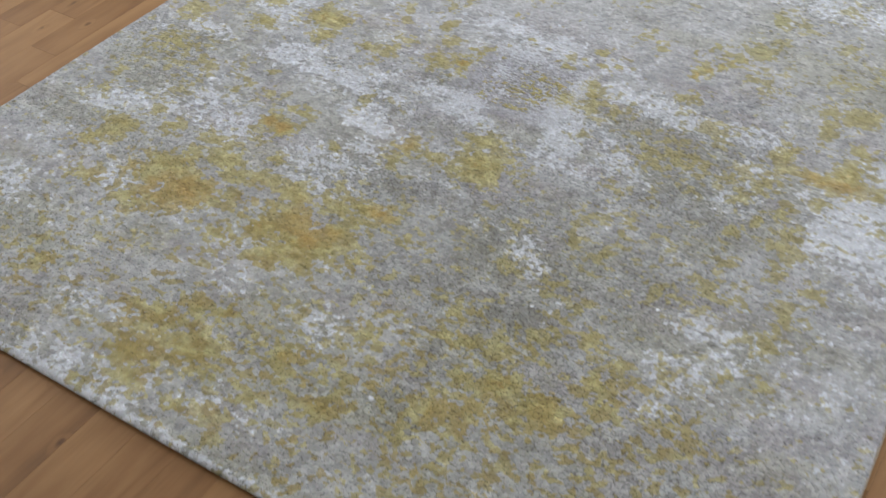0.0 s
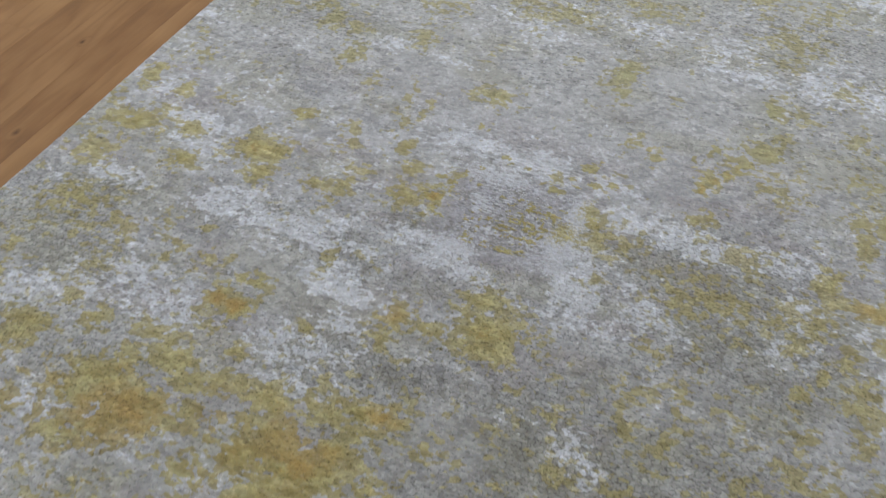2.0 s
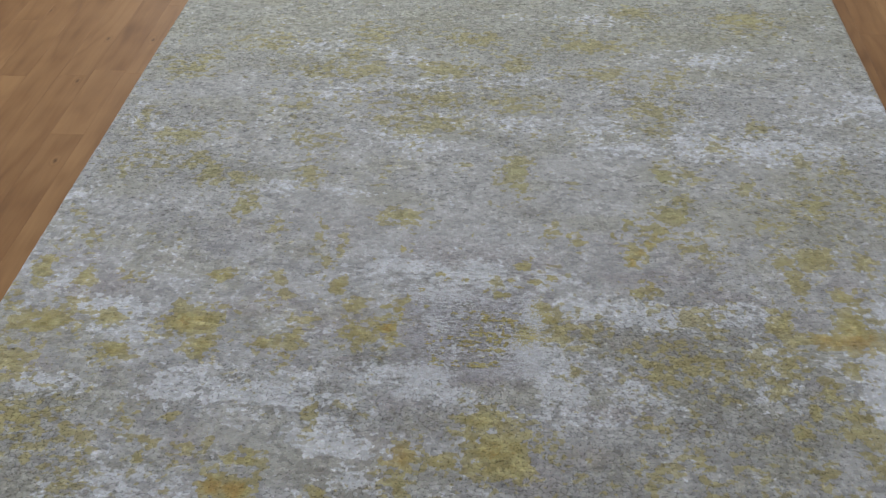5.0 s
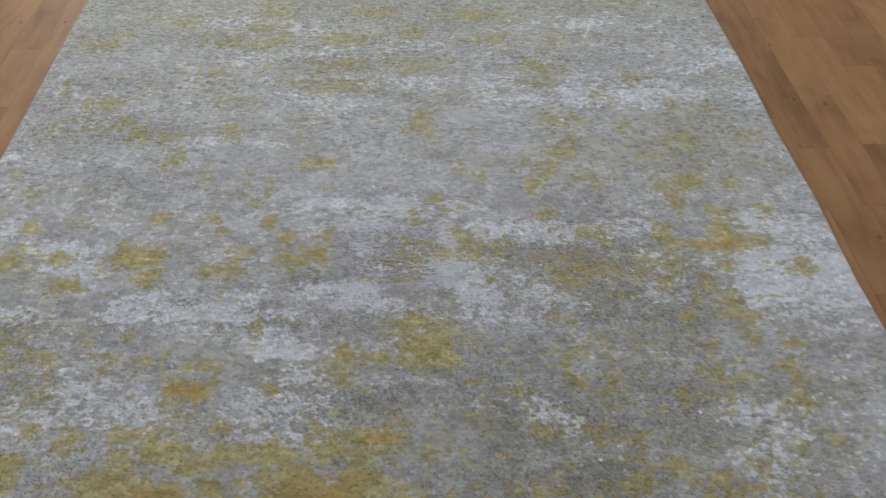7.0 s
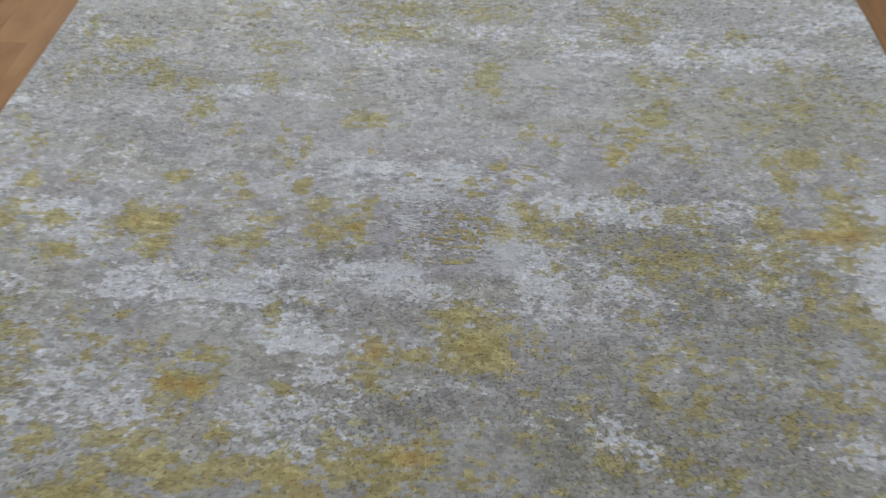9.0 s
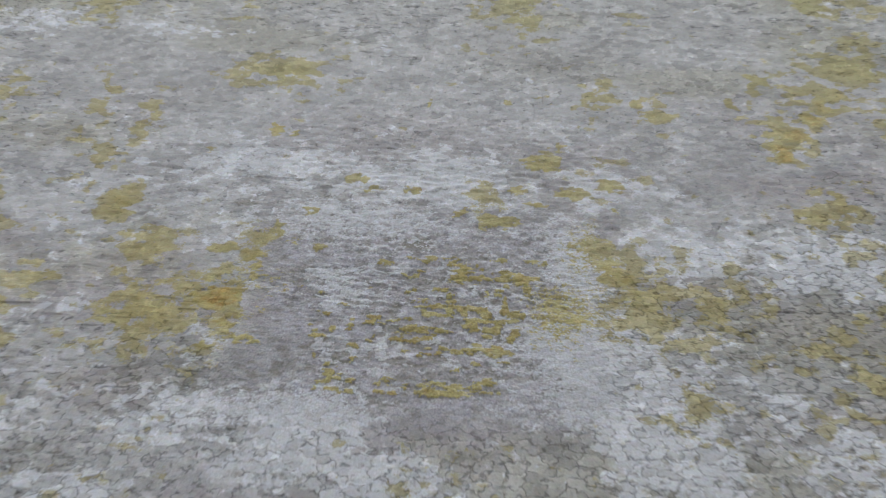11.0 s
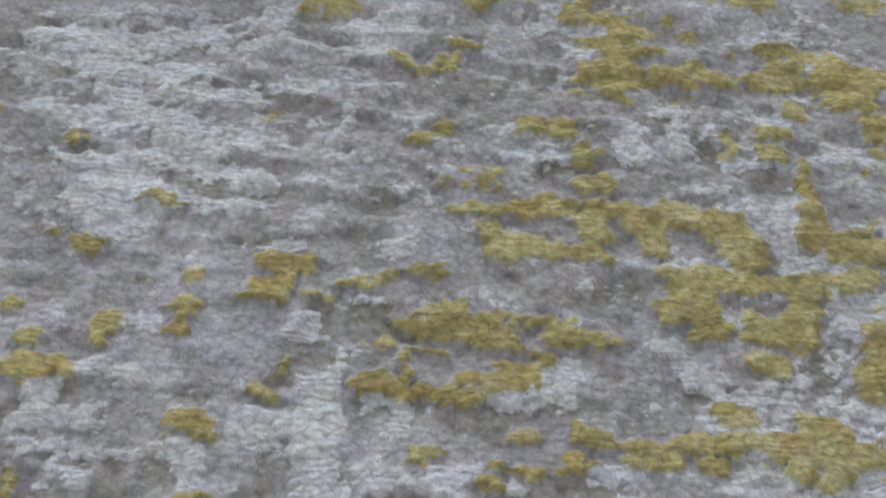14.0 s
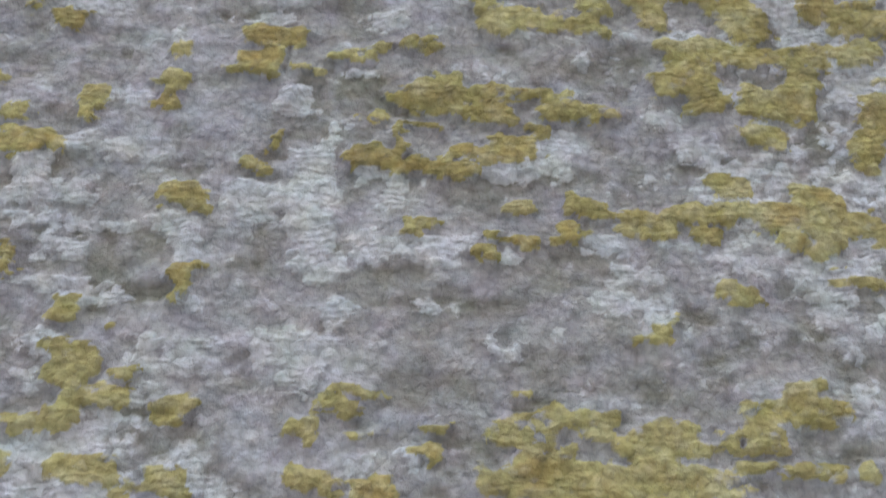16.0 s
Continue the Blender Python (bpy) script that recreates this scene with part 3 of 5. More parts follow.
patches(gold, [
    (0.156, 1.269, 0.019, 0.033, 0.4), (1.822, 1.267, 0.023, 0.018, 0.7), (0.024, 1.279, 0.020, 0.034, 0.4), (1.169, 1.296, 0.026, 0.018, 0.4),
    (0.842, 1.320, 0.011, 0.018, 0.6), (1.750, 1.289, 0.028, 0.050, 1), (1.611, 1.299, 0.023, 0.032, 0.8), (1.130, 1.315, 0.016, 0.027, 0.6),
    (1.442, 1.307, 0.039, 0.032, 0.4), (0.589, 1.332, 0.019, 0.024, 0.5), (0.154, 1.360, 0.016, 0.025, 0.7), (0.701, 1.363, 0.016, 0.022, 0.7),
    (0.252, 1.366, 0.021, 0.020, 0.45), (0.569, 1.372, 0.016, 0.029, 0.5), (1.335, 1.372, 0.016, 0.014, 0.6), (0.445, 1.382, 0.022, 0.017, 0.8),
    (0.057, 1.388, 0.017, 0.041, 0.7), (1.749, 1.387, 0.024, 0.019, 0.7), (1.031, 1.393, 0.014, 0.019, 0.5),
])
patches(gold, [
    (1.862, 1.395, 0.019, 0.024, 0.5), (1.355, 1.401, 0.013, 0.029, 0.6), (0.666, 1.442, 0.012, 0.020, 0.5), (1.658, 1.442, 0.016, 0.045, 0.6),
    (1.640, 1.505, 0.025, 0.026, 0.5), (0.688, 1.515, 0.008, 0.047, 0.5), (0.125, 1.518, 0.029, 0.033, 0.4), (1.322, 1.514, 0.021, 0.026, 0.7),
    (1.704, 1.518, 0.030, 0.036, 0.7), (1.807, 1.520, 0.017, 0.026, 0.5), (1.490, 1.529, 0.042, 0.036, 0.35), (1.205, 1.546, 0.014, 0.021, 0.6),
    (0.633, 1.554, 0.011, 0.043, 0.5), (1.437, 1.555, 0.020, 0.032, 0.5), (0.526, 1.579, 0.020, 0.027, 0.6), (1.148, 1.583, 0.014, 0.027, 0.5),
    (0.060, 1.591, 0.021, 0.023, 0.4), (1.965, 1.580, 0.025, 0.027, 0.4), (1.369, 1.594, 0.020, 0.032, 0.6),
])
patches(gold, [
    (0.811, 1.618, 0.032, 0.025, 0.9), (0.437, 1.642, 0.021, 0.040, 0.8), (1.647, 1.652, 0.036, 0.033, 0.45), (1.418, 1.664, 0.026, 0.028, 1),
    (1.450, 1.708, 0.015, 0.028, 0.6), (1.745, 1.724, 0.036, 0.029, 0.65), (1.912, 1.725, 0.051, 0.044, 0.4), (0.589, 1.748, 0.030, 0.024, 0.5),
    (0.390, 1.750, 0.030, 0.024, 0.5), (1.077, 1.761, 0.018, 0.035, 0.8), (1.208, 1.764, 0.021, 0.023, 0.4), (0.324, 1.770, 0.021, 0.043, 0.8),
    (0.105, 1.777, 0.015, 0.046, 0.6), (0.752, 1.786, 0.009, 0.060, 0.4), (1.609, 1.789, 0.021, 0.030, 0.6), (0.193, 1.800, 0.023, 0.025, 0.5),
    (0.597, 1.799, 0.018, 0.030, 0.5), (0.557, 1.805, 0.031, 0.037, 0.5), (1.411, 1.818, 0.018, 0.030, 1.1),
])
patches(gold, [
    (0.279, 1.832, 0.023, 0.038, 0.7), (0.944, 1.830, 0.012, 0.021, 0.5), (1.483, 1.828, 0.027, 0.024, 0.6), (1.064, 1.832, 0.027, 0.043, 1),
    (0.160, 1.840, 0.031, 0.025, 0.5), (1.828, 1.860, 0.030, 0.043, 0.4), (1.426, 1.880, 0.015, 0.031, 0.4), (1.737, 1.908, 0.031, 0.038, 0.45),
    (0.545, 1.943, 0.040, 0.033, 0.5), (0.205, 1.946, 0.045, 0.027, 0.8), (0.611, 1.960, 0.016, 0.033, 0.4), (1.549, 1.956, 0.028, 0.039, 0.4),
    (0.301, 1.990, 0.019, 0.034, 0.4), (0.084, 2.005, 0.013, 0.041, 0.6), (0.818, 2.032, 0.072, 0.040, 0.65), (1.398, 2.032, 0.040, 0.033, 0.4),
    (0.703, 2.037, 0.016, 0.027, 0.5), (1.662, 2.040, 0.028, 0.034, 0.5), (0.906, 2.051, 0.024, 0.027, 0.5),
])
patches(gold, [
    (0.611, 2.118, 0.030, 0.028, 0.4), (0.475, 2.127, 0.058, 0.036, 0.5), (1.405, 2.138, 0.057, 0.049, 0.5), (1.058, 2.142, 0.082, 0.035, 0.45),
    (0.842, 2.146, 0.049, 0.043, 0.5), (0.724, 2.156, 0.099, 0.036, 0.4), (0.131, 2.303, 0.049, 0.039, 0.6), (0.593, 2.304, 0.089, 0.035, 0.5),
    (0.500, 2.306, 0.043, 0.058, 0.5), (1.280, 2.314, 0.068, 0.038, 0.5), (0.655, 2.320, 0.043, 0.031, 0.6), (1.459, 2.315, 0.051, 0.046, 0.4),
    (0.864, 2.322, 0.060, 0.038, 0.7), (0.833, 2.327, 0.066, 0.023, 0.6), (1.038, 2.340, 0.034, 0.039, 0.5), (0.180, 2.364, 0.032, 0.032, 0.4),
    (0.595, 2.388, 0.035, 0.048, 0.4), (0.335, 2.473, 0.062, 0.039, 0.5), (1.261, 2.487, 0.090, 0.031, 0.5),
])
patches(gold, [
    (0.920, 2.514, 0.062, 0.038, 0.5), (0.614, 2.534, 0.063, 0.046, 0.5), (1.710, 2.668, 0.062, 0.046, 0.6), (1.401, 2.708, 0.063, 0.027, 0.5),
])
patches(white, [
    (0.826, 0.023, 0.051, 0.035, 0.7), (0.632, 0.026, 0.036, 0.025, 0.6), (0.717, 0.051, 0.044, 0.031, 0.7), (0.993, 0.103, 0.033, 0.030, 0.6),
    (1.069, 0.113, 0.034, 0.026, 0.6), (1.001, 0.149, 0.023, 0.018, 0.6), (0.627, 0.175, 0.031, 0.023, 0.9), (0.691, 0.184, 0.025, 0.018, 0.7),
    (0.249, 0.335, 0.050, 0.041, 0.8), (0.826, 0.350, 0.040, 0.031, 0.5), (1.057, 0.355, 0.037, 0.030, 0.8), (0.406, 0.465, 0.035, 0.026, 0.7),
    (0.608, 0.469, 0.030, 0.019, 0.5), (1.645, 0.494, 0.024, 0.022, 0.6), (1.696, 0.583, 0.041, 0.029, 0.5), (0.200, 0.672, 0.044, 0.033, 0.6),
    (1.705, 0.668, 0.053, 0.031, 0.5), (0.794, 0.680, 0.044, 0.022, 0.8), (1.311, 0.704, 0.027, 0.022, 0.7),
])
patches(white, [
    (0.243, 0.712, 0.067, 0.023, 0.6), (1.651, 0.712, 0.054, 0.031, 0.6), (1.708, 0.729, 0.043, 0.038, 0.5), (1.281, 0.734, 0.033, 0.032, 0.7),
    (0.765, 0.735, 0.056, 0.048, 0.8), (0.527, 0.744, 0.034, 0.040, 0.8), (0.445, 0.758, 0.079, 0.040, 0.6), (0.850, 0.769, 0.034, 0.023, 0.6),
    (0.378, 0.797, 0.046, 0.035, 0.6), (0.820, 0.836, 0.046, 0.024, 0.6), (0.801, 0.905, 0.035, 0.018, 0.6), (0.753, 0.913, 0.047, 0.018, 0.6),
    (0.759, 0.959, 0.036, 0.022, 0.8), (0.077, 0.991, 0.025, 0.020, 0.6), (1.201, 1.022, 0.072, 0.010, 0.8), (1.146, 1.027, 0.012, 0.027, 0.8),
    (0.164, 1.033, 0.027, 0.029, 1), (0.565, 1.031, 0.074, 0.016, 0.8), (0.232, 1.034, 0.025, 0.020, 0.6),
])
patches(white, [
    (0.638, 1.033, 0.062, 0.024, 1), (0.413, 1.037, 0.031, 0.020, 0.8), (0.809, 1.119, 0.025, 0.012, 0.8), (0.461, 1.048, 0.062, 0.032, 0.9),
    (1.382, 1.051, 0.024, 0.016, 0.6), (0.685, 1.054, 0.025, 0.040, 0.7), (1.347, 1.071, 0.037, 0.020, 0.7), (1.771, 1.078, 0.030, 0.040, 0.9),
    (1.142, 1.149, 0.037, 0.040, 1), (1.544, 1.095, 0.024, 0.040, 0.7), (1.171, 1.157, 0.062, 0.028, 0.7), (1.617, 1.096, 0.024, 0.040, 0.6),
    (1.313, 1.100, 0.037, 0.028, 0.7), (1.847, 1.099, 0.097, 0.082, 1.1), (0.820, 1.196, 0.013, 0.025, 0.6), (1.132, 1.196, 0.050, 0.029, 1),
    (1.207, 1.204, 0.038, 0.010, 0.6), (1.829, 1.181, 0.062, 0.052, 1.1), (0.298, 1.192, 0.052, 0.022, 0.5),
])
patches(white, [
    (1.681, 1.190, 0.044, 0.017, 0.6), (1.946, 1.203, 0.025, 0.066, 0.9), (0.701, 1.212, 0.026, 0.018, 0.6), (1.572, 1.209, 0.032, 0.026, 0.8),
    (0.230, 1.271, 0.047, 0.019, 1), (0.302, 1.278, 0.027, 0.016, 0.7), (1.115, 1.298, 0.018, 0.041, 0.8), (1.217, 1.303, 0.039, 0.032, 0.9),
    (1.559, 1.305, 0.013, 0.023, 0.8), (1.351, 1.318, 0.053, 0.018, 1), (1.443, 1.319, 0.066, 0.016, 1), (1.948, 1.314, 0.039, 0.037, 0.7),
    (0.107, 1.340, 0.034, 0.020, 0.6), (1.863, 1.335, 0.078, 0.028, 0.8), (0.911, 1.360, 0.080, 0.024, 0.5), (1.538, 1.344, 0.053, 0.016, 0.7),
    (1.147, 1.405, 0.041, 0.029, 0.5), (1.013, 1.417, 0.034, 0.034, 0.9), (0.806, 1.435, 0.069, 0.030, 0.7),
])
patches(white, [
    (0.950, 1.427, 0.096, 0.035, 0.6), (1.986, 1.640, 0.017, 0.034, 0.6), (0.043, 1.671, 0.030, 0.035, 0.6), (0.663, 1.709, 0.060, 0.017, 0.6),
    (0.509, 1.722, 0.037, 0.029, 0.7), (0.825, 1.931, 0.094, 0.038, 0.5), (1.345, 1.937, 0.062, 0.032, 0.8), (1.980, 1.939, 0.021, 0.039, 0.6),
    (1.251, 1.953, 0.047, 0.026, 0.8), (1.689, 1.957, 0.093, 0.052, 1), (1.629, 1.973, 0.047, 0.046, 0.8), (0.757, 1.979, 0.079, 0.033, 0.5),
    (0.073, 1.988, 0.048, 0.027, 0.6), (1.505, 1.989, 0.063, 0.072, 0.8), (0.218, 1.996, 0.097, 0.020, 0.5), (1.269, 2.038, 0.064, 0.047, 0.7),
    (0.978, 2.052, 0.113, 0.027, 0.6), (1.125, 2.053, 0.048, 0.034, 0.6), (1.562, 2.075, 0.064, 0.034, 0.6),
])
patches(white, [
    (1.857, 2.109, 0.096, 0.028, 0.5), (0.601, 2.192, 0.067, 0.037, 0.5), (0.804, 2.206, 0.100, 0.029, 0.5), (1.954, 2.199, 0.033, 0.044, 0.6),
    (0.786, 2.229, 0.087, 0.033, 0.6), (1.061, 2.273, 0.087, 0.033, 0.6), (0.719, 2.389, 0.052, 0.048, 0.5), (1.555, 2.408, 0.117, 0.035, 0.6),
    (0.471, 2.443, 0.077, 0.032, 0.5), (1.227, 2.648, 0.094, 0.026, 0.5),
])
patches(dark, [
    (0.527, 0.080, 0.044, 0.032, 0.6), (1.250, 0.268, 0.051, 0.041, 0.4), (1.272, 0.404, 0.045, 0.041, 0.6), (1.097, 0.538, 0.051, 0.055, 0.5),
    (1.299, 0.545, 0.041, 0.055, 0.8), (1.189, 0.569, 0.083, 0.056, 0.6), (1.362, 0.574, 0.051, 0.056, 1), (0.349, 0.585, 0.064, 0.021, 0.4),
    (1.360, 0.660, 0.064, 0.060, 0.9), (1.506, 0.664, 0.053, 0.045, 0.6), (1.225, 0.686, 0.086, 0.046, 0.8), (1.172, 0.747, 0.110, 0.064, 0.8),
    (0.941, 0.756, 0.067, 0.026, 0.8), (0.861, 0.770, 0.034, 0.033, 0.5), (1.028, 0.775, 0.056, 0.033, 0.6), (1.514, 0.788, 0.066, 0.049, 0.5),
    (1.787, 0.794, 0.055, 0.050, 0.5), (0.220, 0.819, 0.093, 0.054, 0.4), (1.867, 0.895, 0.034, 0.043, 0.5),
])
patches(dark, [
    (1.303, 0.918, 0.058, 0.054, 0.5), (0.440, 0.980, 0.036, 0.039, 0.5), (0.901, 0.982, 0.072, 0.026, 0.5), (0.229, 0.985, 0.074, 0.040, 0.4),
    (0.791, 0.988, 0.014, 0.050, 0.8), (1.532, 0.997, 0.095, 0.057, 0.6), (0.724, 1.035, 0.049, 0.028, 0.8), (0.796, 1.135, 0.037, 0.020, 0.6),
    (1.506, 1.074, 0.097, 0.120, 0.5), (0.568, 1.081, 0.038, 0.020, 0.5), (0.847, 1.162, 0.050, 0.029, 0.4), (1.423, 1.239, 0.128, 0.088, 0.5),
    (1.097, 1.646, 0.058, 0.033, 0.7), (1.787, 1.640, 0.114, 0.111, 0.35), (0.373, 1.796, 0.092, 0.037, 0.5), (0.158, 2.041, 0.098, 0.028, 0.4),
])
details(gold, [
    (0.8232, 1.1770, 0.0049, 0.0050, 0.8), (0.8552, 1.1865, 0.0102, 0.0025, 0.8), (0.8362, 1.2072, 0.0052, 0.0110, 0.9), (0.8123, 1.2325, 0.0108, 0.0090, 0.9), (1.1176, 1.2234, 0.0061, 0.0038, 0.9),
    (0.8255, 1.2364, 0.0153, 0.0122, 1.1), (0.8069, 1.2577, 0.0045, 0.0045, 0.7), (0.8489, 1.2632, 0.0046, 0.0066, 0.7), (1.1493, 1.2519, 0.0037, 0.0035, 0.6), (1.1639, 1.2627, 0.0053, 0.0052, 0.6),
    (0.8491, 1.2779, 0.0057, 0.0042, 0.8), (1.0350, 1.2732, 0.0051, 0.0043, 0.9), (1.0188, 1.2738, 0.0071, 0.0058, 1), (1.0682, 1.2735, 0.0116, 0.0055, 1.1), (1.0507, 1.2741, 0.0065, 0.0027, 0.9),
    (0.9800, 1.2774, 0.0026, 0.0024, 1.1), (1.0541, 1.2814, 0.0066, 0.0021, 0.7), (1.1486, 1.2795, 0.0137, 0.0076, 0.8), (0.8394, 1.2947, 0.0067, 0.0079, 0.9),
])
details(gold, [
    (0.9520, 1.2911, 0.0040, 0.0033, 1.1), (1.0206, 1.2879, 0.0060, 0.0058, 1.1), (0.8144, 1.3015, 0.0097, 0.0059, 0.9), (1.0345, 1.2927, 0.0027, 0.0042, 0.8), (0.9812, 1.2954, 0.0054, 0.0030, 0.7),
    (1.0094, 1.2964, 0.0034, 0.0026, 1.2), (0.9910, 1.2980, 0.0054, 0.0030, 0.8), (1.0514, 1.2977, 0.0041, 0.0039, 0.8), (1.1443, 1.2941, 0.0070, 0.0119, 0.9), (1.0804, 1.2986, 0.0069, 0.0036, 0.8),
    (0.8938, 1.3094, 0.0056, 0.0038, 0.8), (0.8741, 1.3147, 0.0025, 0.0046, 0.6), (0.8531, 1.3374, 0.0031, 0.0098, 0.8), (1.1397, 1.3216, 0.0064, 0.0052, 0.8), (0.8765, 1.3625, 0.0043, 0.0044, 0.9),
    (1.0600, 1.3545, 0.0058, 0.0063, 0.8), (1.0433, 1.3560, 0.0102, 0.0081, 0.9), (1.0125, 1.3670, 0.0041, 0.0045, 1.1), (1.1532, 1.3765, 0.0044, 0.0061, 0.7),
])
details(gold, [
    (1.0826, 1.3842, 0.0077, 0.0039, 0.7), (0.9315, 1.4021, 0.0059, 0.0049, 0.8), (0.9671, 1.4028, 0.0042, 0.0049, 1.1), (1.1124, 1.4008, 0.0112, 0.0073, 0.7), (0.9132, 1.4172, 0.0084, 0.0051, 0.9),
    (1.0610, 1.4060, 0.0069, 0.0083, 0.8), (1.1488, 1.4147, 0.0066, 0.0100, 0.9), (0.7653, 1.4619, 0.0047, 0.0055, 0.6), (1.0846, 1.4518, 0.0153, 0.0129, 0.8), (0.8415, 1.4952, 0.0038, 0.0060, 1.1),
    (0.8201, 1.5042, 0.0057, 0.0085, 1.2), (1.1023, 1.4831, 0.0043, 0.0064, 0.7), (0.9707, 1.5616, 0.0042, 0.0061, 0.9), (1.0481, 1.5681, 0.0036, 0.0055, 0.7), (1.1879, 1.5682, 0.0075, 0.0099, 0.7),
    (1.2877, 1.5749, 0.0062, 0.0102, 0.7), (1.1320, 1.5773, 0.0052, 0.0113, 0.6), (1.0882, 1.5793, 0.0052, 0.0056, 0.6), (1.3179, 1.6167, 0.0122, 0.0199, 0.8),
])
details(white, [
    (1.0872, 1.1980, 0.0217, 0.0054, 0.8), (1.1158, 1.1932, 0.0279, 0.0070, 0.9), (1.1343, 1.2080, 0.0240, 0.0054, 0.7), (0.8346, 1.2208, 0.0064, 0.0046, 0.9), (0.8433, 1.2507, 0.0068, 0.0051, 0.7),
    (1.1493, 1.2421, 0.0077, 0.0041, 0.9), (1.1183, 1.2503, 0.0077, 0.0048, 0.8), (1.1247, 1.2712, 0.0093, 0.0110, 1), (0.9054, 1.2751, 0.0076, 0.0081, 0.6), (0.9324, 1.2752, 0.0051, 0.0040, 0.6),
    (0.9633, 1.2754, 0.0051, 0.0024, 0.6), (1.0655, 1.2803, 0.0079, 0.0028, 0.6), (0.9426, 1.2830, 0.0033, 0.0041, 0.7), (0.9691, 1.2829, 0.0079, 0.0051, 0.7), (1.0096, 1.2886, 0.0093, 0.0021, 0.8),
    (1.1290, 1.2933, 0.0083, 0.0098, 1), (1.1354, 1.3132, 0.0086, 0.0059, 0.9), (1.1876, 1.4150, 0.0048, 0.0142, 0.6), (1.0379, 1.4321, 0.0129, 0.0330, 0.7),
])
details(white, [
    (0.9942, 1.4412, 0.0319, 0.0166, 0.6),
])
details(dark, [
    (0.8284, 1.2605, 0.0137, 0.0098, 0.6), (0.8869, 1.2809, 0.0051, 0.0084, 0.6), (0.9798, 1.3199, 0.0107, 0.0063, 1), (0.8161, 1.3731, 0.0067, 0.0054, 0.7),
])
# The part of the design that is seen from closest: blocky strokes a few knots across.
strokes(gold, [
    (0.9060, 1.2490, 0.0025, 0.0021, 0.5), (0.9270, 1.2320, 0.0055, 0.0010, 0.9), (0.9140, 1.2210, 0.0025, 0.0021, 1.1), (0.9080, 1.2230, 0.0015, 0.0011, 0.4), (0.9360, 1.2150, 0.0030, 0.0015, 0.6),
    (0.9530, 1.2190, 0.0050, 0.0020, 1.2), (0.9510, 1.2140, 0.0030, 0.0020, 1.2), (0.9490, 1.2110, 0.0035, 0.0010, 1), (0.9590, 1.2120, 0.0025, 0.0010, 1), (0.9670, 1.2150, 0.0035, 0.0011, 0.7),
    (0.9710, 1.2160, 0.0021, 0.0015, 0.7), (0.9350, 1.2090, 0.0020, 0.0020, 0.9), (0.9350, 1.2040, 0.0020, 0.0020, 1), (0.9220, 1.2050, 0.0020, 0.0020, 0.9), (0.9220, 1.2010, 0.0015, 0.0016, 0.9),
    (0.9090, 1.2000, 0.0020, 0.0021, 0.6), (0.9050, 1.2070, 0.0015, 0.0016, 0.6), (0.9450, 1.2560, 0.0015, 0.0020, 0.7), (0.9780, 1.2520, 0.0030, 0.0020, 0.8),
])
strokes(gold, [
    (0.9820, 1.2550, 0.0015, 0.0021, 0.7), (0.9820, 1.2410, 0.0020, 0.0015, 0.6), (0.9800, 1.2180, 0.0035, 0.0015, 0.6), (0.9830, 1.2070, 0.0055, 0.0030, 1), (0.9850, 1.2100, 0.0025, 0.0020, 1),
    (0.9720, 1.2020, 0.0025, 0.0010, 0.5), (1.0010, 1.2570, 0.0035, 0.0025, 0.8), (1.0070, 1.2570, 0.0025, 0.0030, 0.8), (1.0110, 1.2490, 0.0025, 0.0025, 0.8), (1.0130, 1.2420, 0.0040, 0.0025, 0.8),
    (0.9900, 1.2420, 0.0040, 0.0025, 0.6), (0.9900, 1.2340, 0.0050, 0.0015, 0.9), (1.0010, 1.2350, 0.0080, 0.0020, 1), (0.9920, 1.2290, 0.0025, 0.0030, 0.9), (0.9960, 1.2250, 0.0040, 0.0025, 0.8),
    (1.0030, 1.2250, 0.0050, 0.0025, 0.8), (1.0130, 1.2320, 0.0030, 0.0045, 1), (1.0190, 1.2350, 0.0025, 0.0025, 1), (1.0120, 1.2250, 0.0030, 0.0025, 0.9),
])
strokes(gold, [
    (1.0230, 1.2330, 0.0035, 0.0035, 1.1), (1.0240, 1.2280, 0.0030, 0.0030, 1), (1.0300, 1.2350, 0.0035, 0.0025, 0.9), (1.0360, 1.2340, 0.0040, 0.0025, 0.8), (1.0420, 1.2540, 0.0015, 0.0035, 0.7),
    (1.0510, 1.2570, 0.0035, 0.0016, 0.8), (1.0500, 1.2520, 0.0025, 0.0016, 1), (1.0570, 1.2640, 0.0020, 0.0020, 0.7), (1.0690, 1.2670, 0.0050, 0.0025, 0.8), (1.0740, 1.2600, 0.0035, 0.0035, 0.8),
    (1.0560, 1.2460, 0.0016, 0.0035, 1), (1.0570, 1.2380, 0.0020, 0.0051, 1.1), (1.0570, 1.2310, 0.0030, 0.0035, 1.2), (1.0640, 1.2290, 0.0050, 0.0035, 0.9), (1.0690, 1.2280, 0.0035, 0.0041, 0.9),
    (1.0390, 1.2290, 0.0040, 0.0035, 0.7), (1.0430, 1.2260, 0.0040, 0.0035, 0.8), (1.0300, 1.2200, 0.0060, 0.0021, 0.8), (1.0410, 1.2190, 0.0060, 0.0020, 0.8),
])
